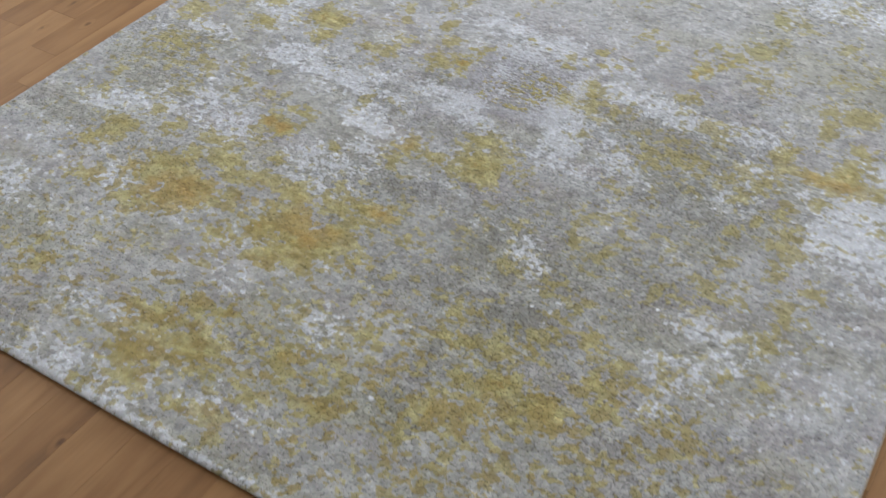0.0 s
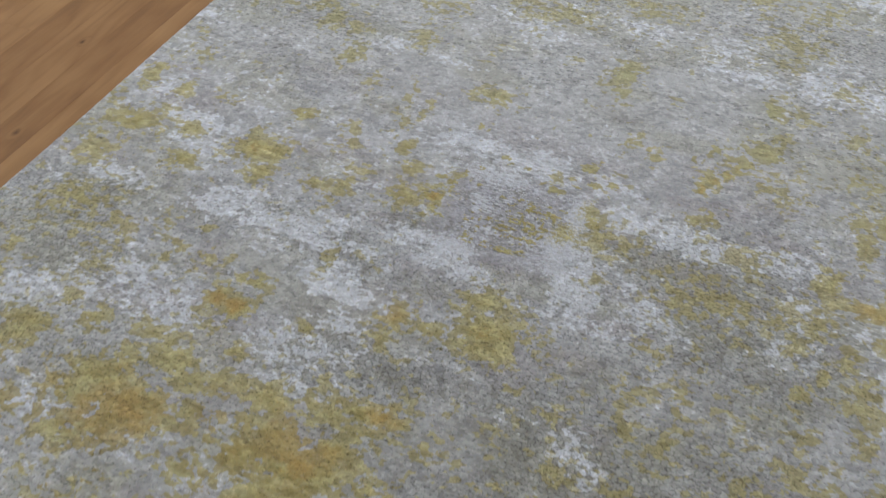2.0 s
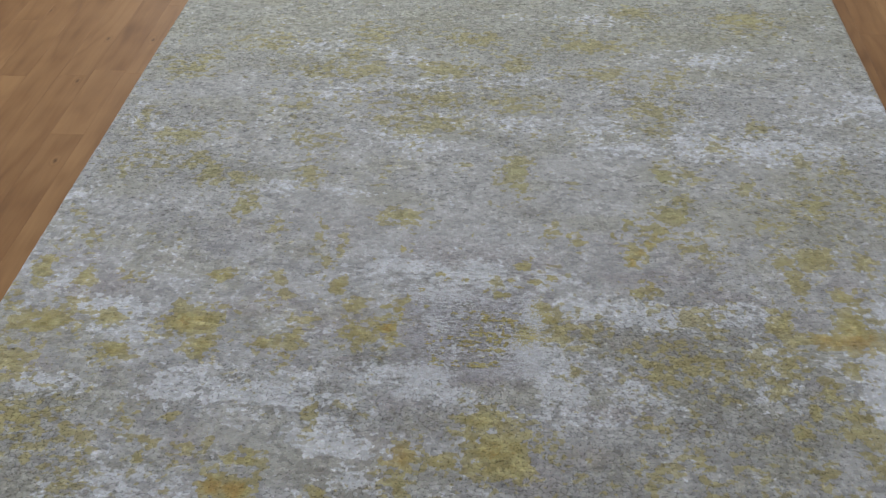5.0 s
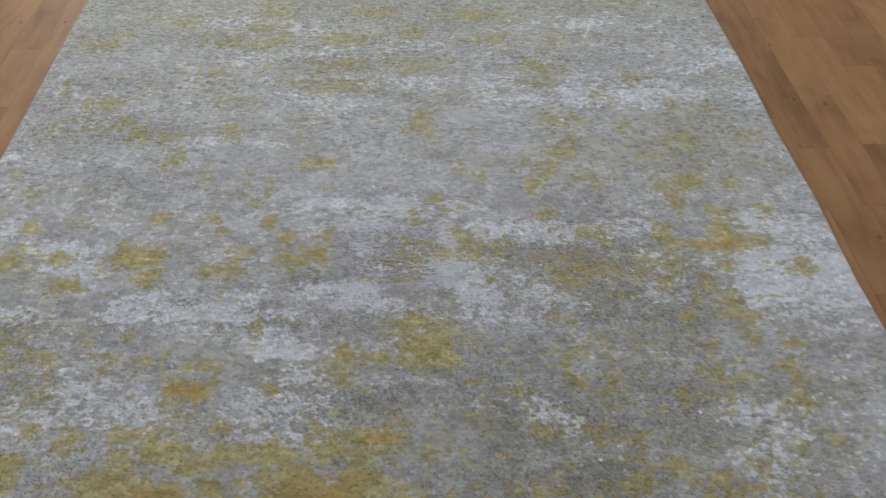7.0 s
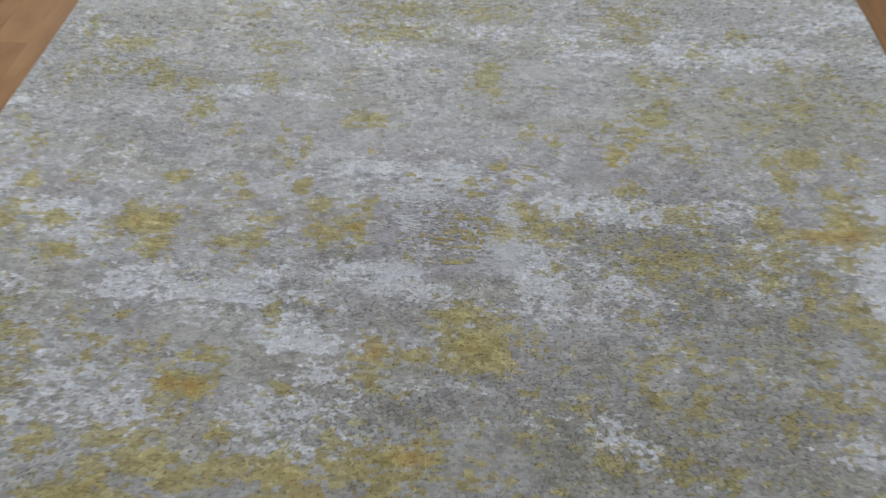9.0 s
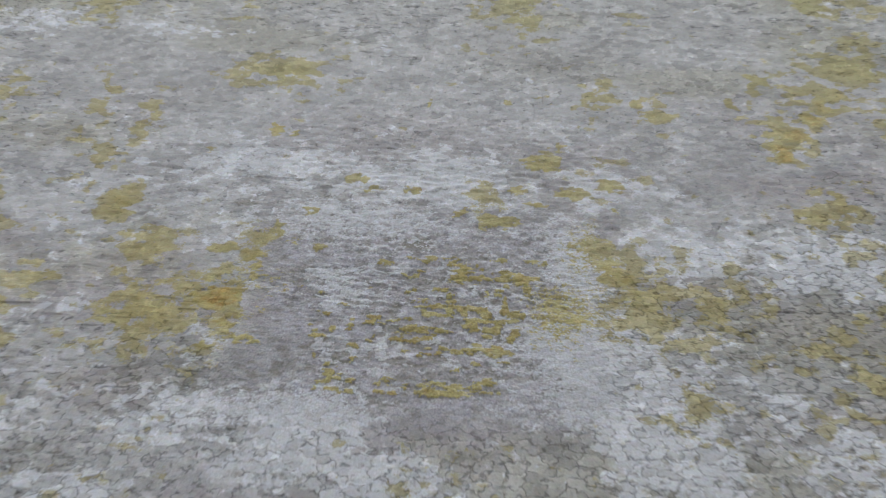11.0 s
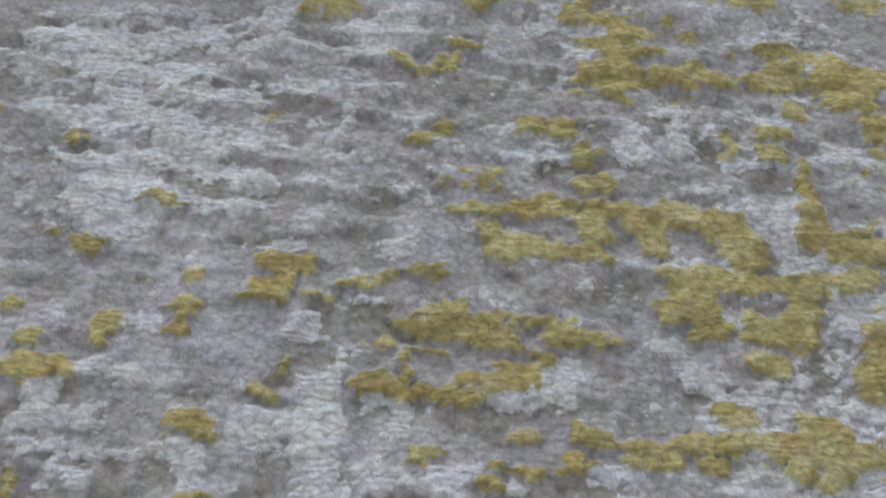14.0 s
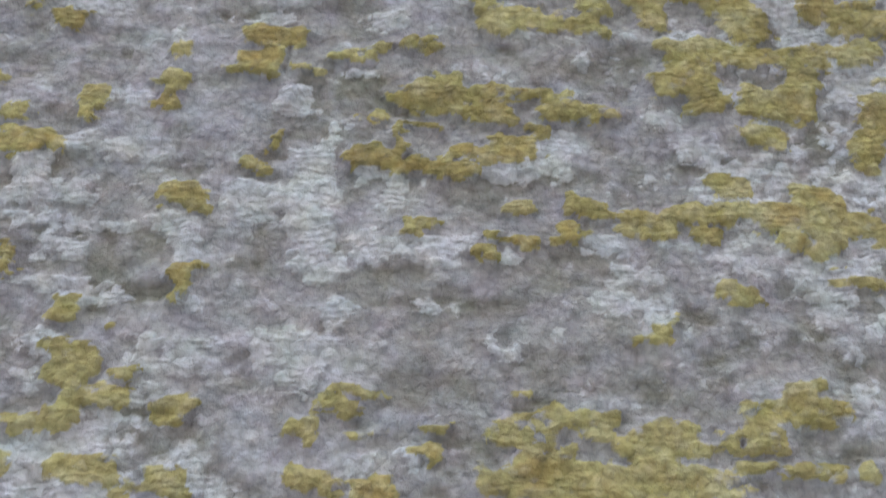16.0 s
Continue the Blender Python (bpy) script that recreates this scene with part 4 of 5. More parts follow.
strokes(gold, [
    (1.0520, 1.2190, 0.0050, 0.0025, 0.8), (1.0630, 1.2210, 0.0050, 0.0025, 0.9), (1.0310, 1.2140, 0.0040, 0.0035, 0.9), (1.0330, 1.2090, 0.0035, 0.0035, 1), (1.0430, 1.2090, 0.0040, 0.0035, 1),
    (1.0510, 1.2130, 0.0030, 0.0045, 0.9), (1.0500, 1.2080, 0.0040, 0.0035, 1), (1.0250, 1.2110, 0.0020, 0.0025, 0.7), (0.9950, 1.2080, 0.0055, 0.0015, 1.1), (0.9930, 1.2040, 0.0050, 0.0020, 1),
    (1.0040, 1.2080, 0.0040, 0.0010, 0.8), (1.0070, 1.2050, 0.0040, 0.0020, 0.7), (1.0140, 1.2050, 0.0040, 0.0015, 0.5), (1.0660, 1.2080, 0.0030, 0.0025, 1), (0.9120, 1.1940, 0.0055, 0.0025, 1.1),
    (0.9220, 1.1980, 0.0016, 0.0005, 0.9), (0.9400, 1.1840, 0.0035, 0.0020, 1.2), (0.9430, 1.1820, 0.0025, 0.0016, 1.1), (0.9550, 1.1960, 0.0010, 0.0015, 0.9),
])
strokes(gold, [
    (0.9530, 1.1910, 0.0025, 0.0010, 1), (0.9420, 1.1690, 0.0020, 0.0020, 1.1), (0.9410, 1.1650, 0.0010, 0.0010, 1), (0.9230, 1.1630, 0.0025, 0.0021, 0.8), (0.9120, 1.1720, 0.0010, 0.0021, 0.9),
    (0.9140, 1.1690, 0.0015, 0.0005, 0.8), (0.9690, 1.1920, 0.0015, 0.0021, 1.1), (0.9730, 1.1940, 0.0040, 0.0015, 1.1), (0.9770, 1.1970, 0.0011, 0.0025, 0.9), (0.9810, 1.1920, 0.0050, 0.0015, 1.2),
    (0.9860, 1.1910, 0.0030, 0.0015, 1.1), (0.9810, 1.2000, 0.0025, 0.0010, 0.7), (0.9800, 1.1800, 0.0025, 0.0011, 0.8), (0.9840, 1.1810, 0.0015, 0.0010, 0.7), (0.9910, 1.1950, 0.0055, 0.0015, 1.1),
    (0.9970, 1.1970, 0.0045, 0.0020, 1.1), (1.0020, 1.2000, 0.0020, 0.0015, 0.9), (1.0100, 1.1850, 0.0030, 0.0020, 0.9), (1.0070, 1.1800, 0.0021, 0.0015, 1.1),
])
strokes(gold, [
    (1.0150, 1.1840, 0.0035, 0.0010, 0.9), (1.0210, 1.1820, 0.0045, 0.0020, 0.9), (1.0280, 1.1840, 0.0035, 0.0020, 0.9), (1.0320, 1.1800, 0.0025, 0.0015, 1.1), (1.0370, 1.1850, 0.0055, 0.0021, 0.9),
    (1.0450, 1.1850, 0.0045, 0.0025, 1.1), (1.0510, 1.1870, 0.0035, 0.0040, 1), (1.0520, 1.1800, 0.0030, 0.0035, 0.9), (1.0460, 1.1800, 0.0020, 0.0020, 1.2), (1.0570, 1.1840, 0.0045, 0.0021, 0.9),
    (1.0620, 1.1820, 0.0020, 0.0020, 0.8), (1.0360, 1.1900, 0.0030, 0.0015, 0.8), (1.0440, 1.2010, 0.0035, 0.0021, 0.8), (1.0650, 1.2040, 0.0030, 0.0036, 1), (1.0620, 1.1980, 0.0025, 0.0030, 0.8),
    (0.9980, 1.1840, 0.0020, 0.0015, 0.7), (0.9970, 1.1780, 0.0040, 0.0010, 1.1), (0.9930, 1.1750, 0.0020, 0.0010, 1), (1.0360, 1.1690, 0.0035, 0.0016, 0.9),
])
strokes(gold, [
    (1.0570, 1.1720, 0.0040, 0.0011, 0.8), (1.0200, 1.1610, 0.0035, 0.0016, 0.8), (1.0240, 1.1630, 0.0015, 0.0011, 0.7), (0.9280, 1.1540, 0.0025, 0.0030, 0.8), (0.9360, 1.1520, 0.0025, 0.0011, 0.7),
    (0.9330, 1.1590, 0.0010, 0.0005, 0.8), (0.9210, 1.1430, 0.0030, 0.0015, 0.7), (0.9260, 1.1450, 0.0025, 0.0015, 0.8), (0.9430, 1.1460, 0.0025, 0.0021, 0.9), (0.9690, 1.1470, 0.0035, 0.0015, 0.6),
    (0.9720, 1.1500, 0.0040, 0.0010, 0.9), (0.9640, 1.1430, 0.0025, 0.0016, 0.7), (0.9750, 1.1430, 0.0030, 0.0010, 0.5), (0.9840, 1.1440, 0.0020, 0.0010, 0.9), (0.9840, 1.1400, 0.0015, 0.0010, 1.1),
    (0.9660, 1.1360, 0.0040, 0.0020, 1), (0.9760, 1.1340, 0.0035, 0.0015, 1.2), (0.9310, 1.1360, 0.0050, 0.0025, 0.8), (0.9180, 1.1360, 0.0020, 0.0021, 0.7),
])
strokes(gold, [
    (0.9380, 1.1330, 0.0025, 0.0015, 0.7), (0.9430, 1.1350, 0.0030, 0.0020, 0.7), (0.9460, 1.1340, 0.0015, 0.0020, 1), (0.9980, 1.1440, 0.0050, 0.0020, 0.6), (1.0010, 1.1460, 0.0045, 0.0020, 0.6),
    (1.0100, 1.1460, 0.0025, 0.0025, 0.6), (1.0190, 1.1430, 0.0050, 0.0020, 0.8), (1.0230, 1.1450, 0.0040, 0.0020, 0.7), (1.0100, 1.1370, 0.0120, 0.0020, 1), (1.0050, 1.1380, 0.0070, 0.0020, 1.1),
    (1.0230, 1.1380, 0.0050, 0.0020, 0.8), (1.0450, 1.1520, 0.0030, 0.0021, 0.9), (1.0390, 1.1470, 0.0035, 0.0015, 0.8), (1.0360, 1.1460, 0.0035, 0.0010, 0.7), (1.0360, 1.1400, 0.0035, 0.0010, 0.7),
    (1.0450, 1.1390, 0.0045, 0.0016, 0.7), (1.0540, 1.1390, 0.0025, 0.0020, 0.6), (0.9990, 1.1510, 0.0025, 0.0010, 0.5),
])
strokes(white, [
    (0.9160, 1.2550, 0.0100, 0.0020, 0.5), (0.9170, 1.2340, 0.0070, 0.0081, 0.6), (0.9270, 1.2450, 0.0110, 0.0015, 0.5), (0.9390, 1.2410, 0.0070, 0.0010, 0.6), (0.9440, 1.2370, 0.0050, 0.0010, 0.8),
    (0.9470, 1.2390, 0.0030, 0.0010, 0.8), (0.9570, 1.2380, 0.0040, 0.0005, 0.8), (0.9590, 1.2500, 0.0015, 0.0025, 0.8), (0.9610, 1.2570, 0.0016, 0.0025, 0.8), (0.9570, 1.2280, 0.0040, 0.0015, 0.7),
    (0.9540, 1.2240, 0.0030, 0.0015, 0.8), (0.9240, 1.2270, 0.0030, 0.0015, 0.6), (0.9750, 1.2230, 0.0035, 0.0021, 0.6), (0.9700, 1.2120, 0.0030, 0.0015, 0.7), (0.9570, 1.2060, 0.0030, 0.0025, 0.7),
    (0.9570, 1.2030, 0.0030, 0.0015, 0.8), (0.9260, 1.2050, 0.0025, 0.0016, 0.5), (0.9290, 1.2040, 0.0030, 0.0015, 0.5), (0.9260, 1.1940, 0.0085, 0.0016, 0.8),
])
strokes(white, [
    (0.9330, 1.1920, 0.0055, 0.0010, 0.9), (0.9130, 1.1890, 0.0035, 0.0021, 0.8), (0.9150, 1.1840, 0.0065, 0.0021, 0.6), (0.9130, 1.1840, 0.0035, 0.0016, 0.8), (0.9230, 1.1850, 0.0020, 0.0025, 0.7),
    (0.9150, 1.1790, 0.0055, 0.0011, 0.7), (0.9250, 1.1780, 0.0070, 0.0011, 0.7), (0.9360, 1.1790, 0.0050, 0.0010, 0.7), (0.9500, 1.1850, 0.0035, 0.0021, 0.8), (0.9560, 1.1840, 0.0055, 0.0030, 0.9),
    (0.9620, 1.1860, 0.0040, 0.0035, 1), (0.9620, 1.1930, 0.0030, 0.0025, 0.9), (0.9650, 1.1980, 0.0015, 0.0021, 0.7), (0.9630, 1.1770, 0.0035, 0.0025, 0.9), (0.9620, 1.1800, 0.0040, 0.0020, 0.9),
    (0.9190, 1.1740, 0.0015, 0.0025, 0.9), (0.9230, 1.1740, 0.0020, 0.0021, 0.7), (0.9410, 1.1760, 0.0020, 0.0035, 0.8), (0.9510, 1.1790, 0.0015, 0.0015, 0.8),
])
strokes(white, [
    (0.9220, 1.1670, 0.0070, 0.0010, 0.8), (0.9270, 1.1650, 0.0050, 0.0010, 0.8), (0.9650, 1.1710, 0.0035, 0.0025, 0.7), (0.9680, 1.1640, 0.0021, 0.0025, 0.8), (0.9440, 1.1640, 0.0025, 0.0015, 0.7),
    (0.9210, 1.1570, 0.0040, 0.0010, 0.7), (0.9400, 1.1580, 0.0040, 0.0015, 0.6), (0.9460, 1.1580, 0.0040, 0.0011, 0.6), (0.9600, 1.1580, 0.0050, 0.0015, 0.4), (0.9510, 1.1720, 0.0010, 0.0010, 0.6),
    (0.9740, 1.1900, 0.0035, 0.0015, 0.9), (0.9770, 1.1870, 0.0010, 0.0030, 1), (0.9760, 1.1850, 0.0015, 0.0015, 0.9), (0.9740, 1.1760, 0.0045, 0.0025, 0.9), (0.9800, 1.1750, 0.0055, 0.0015, 1),
    (0.9820, 1.1780, 0.0045, 0.0011, 0.8), (0.9840, 1.1730, 0.0035, 0.0010, 0.8), (0.9820, 1.1650, 0.0025, 0.0020, 0.7), (0.9940, 1.1920, 0.0055, 0.0015, 1),
])
strokes(white, [
    (1.0030, 1.1930, 0.0035, 0.0025, 1), (1.0060, 1.1980, 0.0035, 0.0025, 0.7), (1.0320, 1.1970, 0.0035, 0.0025, 1), (1.0350, 1.1930, 0.0030, 0.0015, 0.9), (1.0170, 1.1790, 0.0020, 0.0010, 0.7),
    (1.0260, 1.1790, 0.0030, 0.0010, 0.8), (1.0130, 1.1780, 0.0040, 0.0015, 0.6), (0.9970, 1.1750, 0.0025, 0.0010, 0.8), (0.9880, 1.1770, 0.0025, 0.0015, 0.9), (1.0180, 1.1720, 0.0035, 0.0015, 0.8),
    (1.0150, 1.1670, 0.0045, 0.0020, 0.8), (1.0200, 1.1670, 0.0030, 0.0015, 0.7), (1.0220, 1.1640, 0.0025, 0.0015, 0.7), (1.0500, 1.1750, 0.0040, 0.0020, 0.9), (1.0510, 1.1710, 0.0045, 0.0021, 0.9),
    (1.0510, 1.1660, 0.0030, 0.0016, 0.9), (1.0580, 1.1740, 0.0020, 0.0015, 0.7), (1.0600, 1.1790, 0.0025, 0.0016, 0.5), (0.9970, 1.1580, 0.0030, 0.0010, 0.7),
])
strokes(white, [
    (0.9940, 1.1600, 0.0020, 0.0015, 0.5), (1.0060, 1.1610, 0.0015, 0.0010, 0.5), (1.0450, 1.2490, 0.0045, 0.0016, 1), (1.0320, 1.2560, 0.0025, 0.0045, 0.6), (1.0300, 1.2620, 0.0035, 0.0015, 0.6),
    (1.0530, 1.2240, 0.0045, 0.0015, 0.8), (1.0560, 1.2220, 0.0040, 0.0010, 0.6), (1.0500, 1.2280, 0.0025, 0.0020, 0.5), (1.0580, 1.2160, 0.0015, 0.0016, 1), (1.0640, 1.2130, 0.0045, 0.0025, 0.9),
    (1.0620, 1.2100, 0.0040, 0.0025, 0.7), (1.0020, 1.2480, 0.0065, 0.0015, 0.4), (1.0200, 1.2520, 0.0040, 0.0035, 0.5), (0.9610, 1.1570, 0.0050, 0.0030, 0.8), (0.9630, 1.1530, 0.0025, 0.0025, 0.9),
    (0.9570, 1.1580, 0.0030, 0.0020, 0.5), (0.9440, 1.1540, 0.0035, 0.0025, 0.6), (0.9390, 1.1550, 0.0030, 0.0015, 0.5), (0.9380, 1.1490, 0.0015, 0.0015, 0.9),
])
strokes(white, [
    (0.9210, 1.1560, 0.0035, 0.0016, 0.6), (0.9970, 1.1580, 0.0020, 0.0010, 0.8), (0.9750, 1.1580, 0.0010, 0.0011, 0.7), (0.9820, 1.1390, 0.0015, 0.0010, 0.7), (0.9740, 1.1380, 0.0020, 0.0015, 0.6),
    (0.9620, 1.1490, 0.0021, 0.0005, 0.7),
])
# Dark strokes: taupe patches, and shade beside raised patches painted in as dye.
strokes(dark, [
    (0.9690, 1.2260, 0.0050, 0.0055, 0.6), (0.9700, 1.2330, 0.0045, 0.0040, 0.5), (0.9460, 1.2250, 0.0030, 0.0040, 0.6), (0.9370, 1.2480, 0.0025, 0.0011, 0.6), (0.9240, 1.2420, 0.0020, 0.0011, 0.8),
    (0.9250, 1.2500, 0.0030, 0.0015, 0.5), (0.9460, 1.2360, 0.0030, 0.0010, 0.8), (0.9540, 1.2550, 0.0025, 0.0025, 0.6), (0.9530, 1.2320, 0.0030, 0.0015, 0.5), (0.9750, 1.2060, 0.0035, 0.0050, 0.5),
    (0.9680, 1.2090, 0.0030, 0.0030, 0.6), (0.9330, 1.2200, 0.0025, 0.0005, 0.6), (0.9080, 1.2450, 0.0025, 0.0011, 0.8), (0.9200, 1.2130, 0.0040, 0.0010, 0.5), (0.9250, 1.2140, 0.0010, 0.0010, 0.9),
    (0.9320, 1.1870, 0.0055, 0.0016, 0.5), (0.9180, 1.1870, 0.0010, 0.0021, 0.7), (0.9370, 1.1960, 0.0025, 0.0025, 0.6), (0.9400, 1.1890, 0.0020, 0.0021, 0.8),
])
strokes(dark, [
    (0.9330, 1.1740, 0.0050, 0.0035, 0.7), (0.9360, 1.1760, 0.0021, 0.0005, 1), (0.9290, 1.1700, 0.0035, 0.0021, 0.8), (0.9360, 1.1660, 0.0060, 0.0020, 0.7), (0.9560, 1.1760, 0.0025, 0.0040, 0.5),
    (0.9670, 1.1750, 0.0010, 0.0015, 0.8), (0.9690, 1.1870, 0.0025, 0.0035, 0.5), (0.9780, 1.1700, 0.0050, 0.0020, 0.8), (0.9730, 1.1680, 0.0035, 0.0030, 0.5), (0.9230, 1.1760, 0.0010, 0.0010, 0.7),
    (0.9120, 1.1760, 0.0016, 0.0016, 0.6), (1.0230, 1.1910, 0.0065, 0.0040, 0.5), (0.9950, 1.1900, 0.0035, 0.0010, 0.7), (1.0090, 1.2450, 0.0055, 0.0005, 1), (1.0050, 1.2450, 0.0030, 0.0010, 0.9),
    (1.0380, 1.2510, 0.0025, 0.0015, 0.8), (1.0330, 1.2460, 0.0065, 0.0016, 0.5), (1.0200, 1.2150, 0.0035, 0.0025, 0.6), (1.0450, 1.2140, 0.0030, 0.0015, 0.8),
])
strokes(dark, [
    (1.0170, 1.2090, 0.0025, 0.0021, 0.7), (1.0280, 1.2230, 0.0030, 0.0016, 0.7), (1.0150, 1.2180, 0.0040, 0.0015, 0.5), (0.9960, 1.1660, 0.0040, 0.0015, 0.7), (1.0530, 1.2010, 0.0025, 0.0020, 0.7),
    (1.0360, 1.1810, 0.0030, 0.0010, 0.5), (0.9930, 1.2180, 0.0060, 0.0010, 0.5), (1.0330, 1.1580, 0.0050, 0.0010, 0.7), (1.0490, 1.1620, 0.0040, 0.0010, 0.6), (0.9750, 1.1710, 0.0050, 0.0010, 0.8),
    (1.0190, 1.1520, 0.0050, 0.0020, 0.8), (1.0090, 1.1520, 0.0030, 0.0010, 0.7), (0.9920, 1.1650, 0.0070, 0.0015, 0.6), (1.0010, 1.1480, 0.0025, 0.0010, 1), (1.0340, 1.1600, 0.0040, 0.0010, 0.6),
    (1.0280, 1.1640, 0.0025, 0.0016, 0.6), (0.9910, 1.1400, 0.0035, 0.0021, 0.6), (0.9390, 1.1360, 0.0045, 0.0035, 0.5), (0.9870, 1.1490, 0.0035, 0.0015, 0.5),
])
strokes(dark, [
    (1.0310, 1.1520, 0.0035, 0.0015, 0.5), (0.9830, 1.1340, 0.0035, 0.0016, 0.5),
])
strokes(gold, [
    (1.0120, 1.1360, 0.0170, 0.0030, 1), (1.0030, 1.1400, 0.0055, 0.0015, 0.8), (1.0220, 1.1420, 0.0065, 0.0015, 0.9), (1.0440, 1.1490, 0.0075, 0.0025, 0.75), (1.0360, 1.1440, 0.0055, 0.0015, 0.7),
    (1.0050, 1.1460, 0.0060, 0.0015, 0.7), (0.9260, 1.1530, 0.0035, 0.0040, 0.9), (0.9320, 1.1480, 0.0045, 0.0016, 0.7), (0.9230, 1.1440, 0.0055, 0.0016, 0.7),
])
strokes(white, [
    (0.9150, 1.2680, 0.0135, 0.0025, 0.75), (0.9270, 1.2610, 0.0150, 0.0021, 0.7), (0.9170, 1.2530, 0.0155, 0.0025, 0.75), (0.9360, 1.2490, 0.0115, 0.0021, 0.65), (0.9190, 1.2420, 0.0135, 0.0021, 0.7),
    (0.9400, 1.2400, 0.0075, 0.0016, 0.6), (0.9170, 1.2330, 0.0085, 0.0021, 0.65), (0.9360, 1.2320, 0.0100, 0.0020, 0.55), (0.9490, 1.2650, 0.0070, 0.0020, 0.6), (0.8990, 1.2770, 0.0085, 0.0025, 0.6),
    (0.9240, 1.2790, 0.0110, 0.0020, 0.6), (0.9530, 1.2760, 0.0060, 0.0025, 0.5),
])
strokes(dark, [
    (1.0330, 1.1490, 0.0140, 0.0020, 0.5), (1.0220, 1.1510, 0.0110, 0.0015, 0.45), (1.0450, 1.1420, 0.0100, 0.0020, 0.5), (1.0410, 1.1360, 0.0080, 0.0016, 0.45), (0.9960, 1.1440, 0.0055, 0.0020, 0.4),
    (0.9270, 1.1410, 0.0085, 0.0021, 0.5), (0.9370, 1.1360, 0.0070, 0.0015, 0.45), (0.9220, 1.1340, 0.0055, 0.0016, 0.5), (0.9440, 1.1460, 0.0065, 0.0011, 0.4), (0.9710, 1.1350, 0.0080, 0.0010, 0.35),
    (1.0510, 1.1590, 0.0070, 0.0015, 0.4),
])
# A thin slanting streak of gold.
details(gold, [
    (1.318, 1.480, 0.0085, 0.013, 1.2), (1.337, 1.514, 0.0085, 0.013, 1.2), (1.358, 1.549, 0.0085, 0.013, 1.2), (1.377, 1.580, 0.0085, 0.013, 1.2), (1.395, 1.603, 0.0085, 0.013, 1.2), (1.428, 1.654, 0.022, 0.018, 1.1),
])
# Broken pale bands across the rug, and a block with hard edges beside one of its sides.
details(white, [
    (0.254, 1.264, 0.061, 0.024, 0.9), (0.462, 1.050, 0.087, 0.016, 0.7), (0.444, 1.021, 0.074, 0.014, 0.9), (0.591, 1.028, 0.074, 0.016, 1), (0.678, 1.019, 0.049, 0.018, 0.9),
    (0.762, 1.031, 0.037, 0.016, 0.7), (0.167, 1.031, 0.038, 0.025, 0.8), (0.829, 1.103, 0.050, 0.025, 0.6), (0.917, 1.084, 0.045, 0.041, 0.8), (0.968, 1.054, 0.035, 0.022, 0.8),
    (1.176, 1.098, 0.045, 0.054, 0.9), (1.215, 1.140, 0.075, 0.013, 0.7), (1.187, 1.008, 0.072, 0.012, 0.7), (1.140, 1.283, 0.012, 0.028, 0.8),
    (1.297, 1.296, 0.033, 0.024, 0.9), (1.375, 1.286, 0.052, 0.019, 1), (1.467, 1.298, 0.052, 0.014, 0.8), (1.559, 1.311, 0.039, 0.017, 0.8),
])
details(white, [
    (1.303, 1.060, 0.037, 0.024, 0.6), (1.565, 1.167, 0.023, 0.039, 0.5), (1.886, 1.327, 0.091, 0.024, 0.8), (1.962, 1.271, 0.051, 0.024, 0.7), (0.750, 0.934, 0.059, 0.015, 0.8),
    (0.790, 0.898, 0.047, 0.013, 0.7), (0.742, 0.743, 0.078, 0.036, 0.6), (0.783, 0.680, 0.044, 0.022, 0.7), (0.319, 0.734, 0.067, 0.031, 0.6), (0.497, 0.788, 0.046, 0.038, 0.4),
    (0.185, 0.667, 0.033, 0.022, 0.7), (0.851, 0.761, 0.028, 0.027, 0.5), (1.489, 1.969, 0.094, 0.027, 0.5), (1.673, 1.937, 0.078, 0.033, 0.5),
    (1.280, 0.746, 0.035, 0.032, 0.5), (1.648, 0.596, 0.051, 0.043, 0.5), (0.271, 1.202, 0.079, 0.016, 0.5),
])
block = smooth(1.732, 1.738, X) * smooth(1.225, 1.200, WY) * smooth(1.010, 1.035, WY)
white = np.maximum(white, block)
white = np.maximum(white, 0.8 * smooth(0.030, 0.004, Y))
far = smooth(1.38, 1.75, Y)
# Broad zones where gold is strewn, and plain zones where the ground is even.
patches(veil, [
    (1.098, 0.243, 0.90, 0.28, 0.54), (0.654, 0.538, 0.40, 0.18, 0.42), (0.153, 0.939, 0.20, 0.45, 0.28), (1.549, 0.736, 0.35, 0.40, 0.26),
    (1.454, 1.237, 0.35, 0.25, 0.14), (0.547, 2.473, 0.70, 0.25, 0.24), (1.310, 2.521, 0.50, 0.20, 0.26), (0.295, 2.008, 0.30, 0.20, 0.24),
    (1.757, 1.741, 0.25, 0.40, 0.26), (0.452, 1.240, 0.30, 0.20, 0.16), (0.903, 2.368, 0.95, 0.38, 0.22), (1.550, 0.220, 0.40, 0.22, 0.52),
])
patches(quiet, [
    (1.265, 1.716, 0.16, 0.11, 1), (0.621, 1.657, 0.16, 0.07, 1), (1.556, 1.612, 0.10, 0.07, 0.8),
    (1.400, 0.736, 0.07, 0.05, 0.7), (1.093, 0.697, 0.07, 0.05, 0.8), (1.869, 1.062, 0.15, 0.10, 0.8), (1.307, 2.055, 0.25, 0.06, 0.6),
    (1.180, 1.640, 0.24, 0.16, 0.8), (0.800, 1.640, 0.22, 0.12, 0.7), (1.500, 1.800, 0.16, 0.10, 0.6),
])
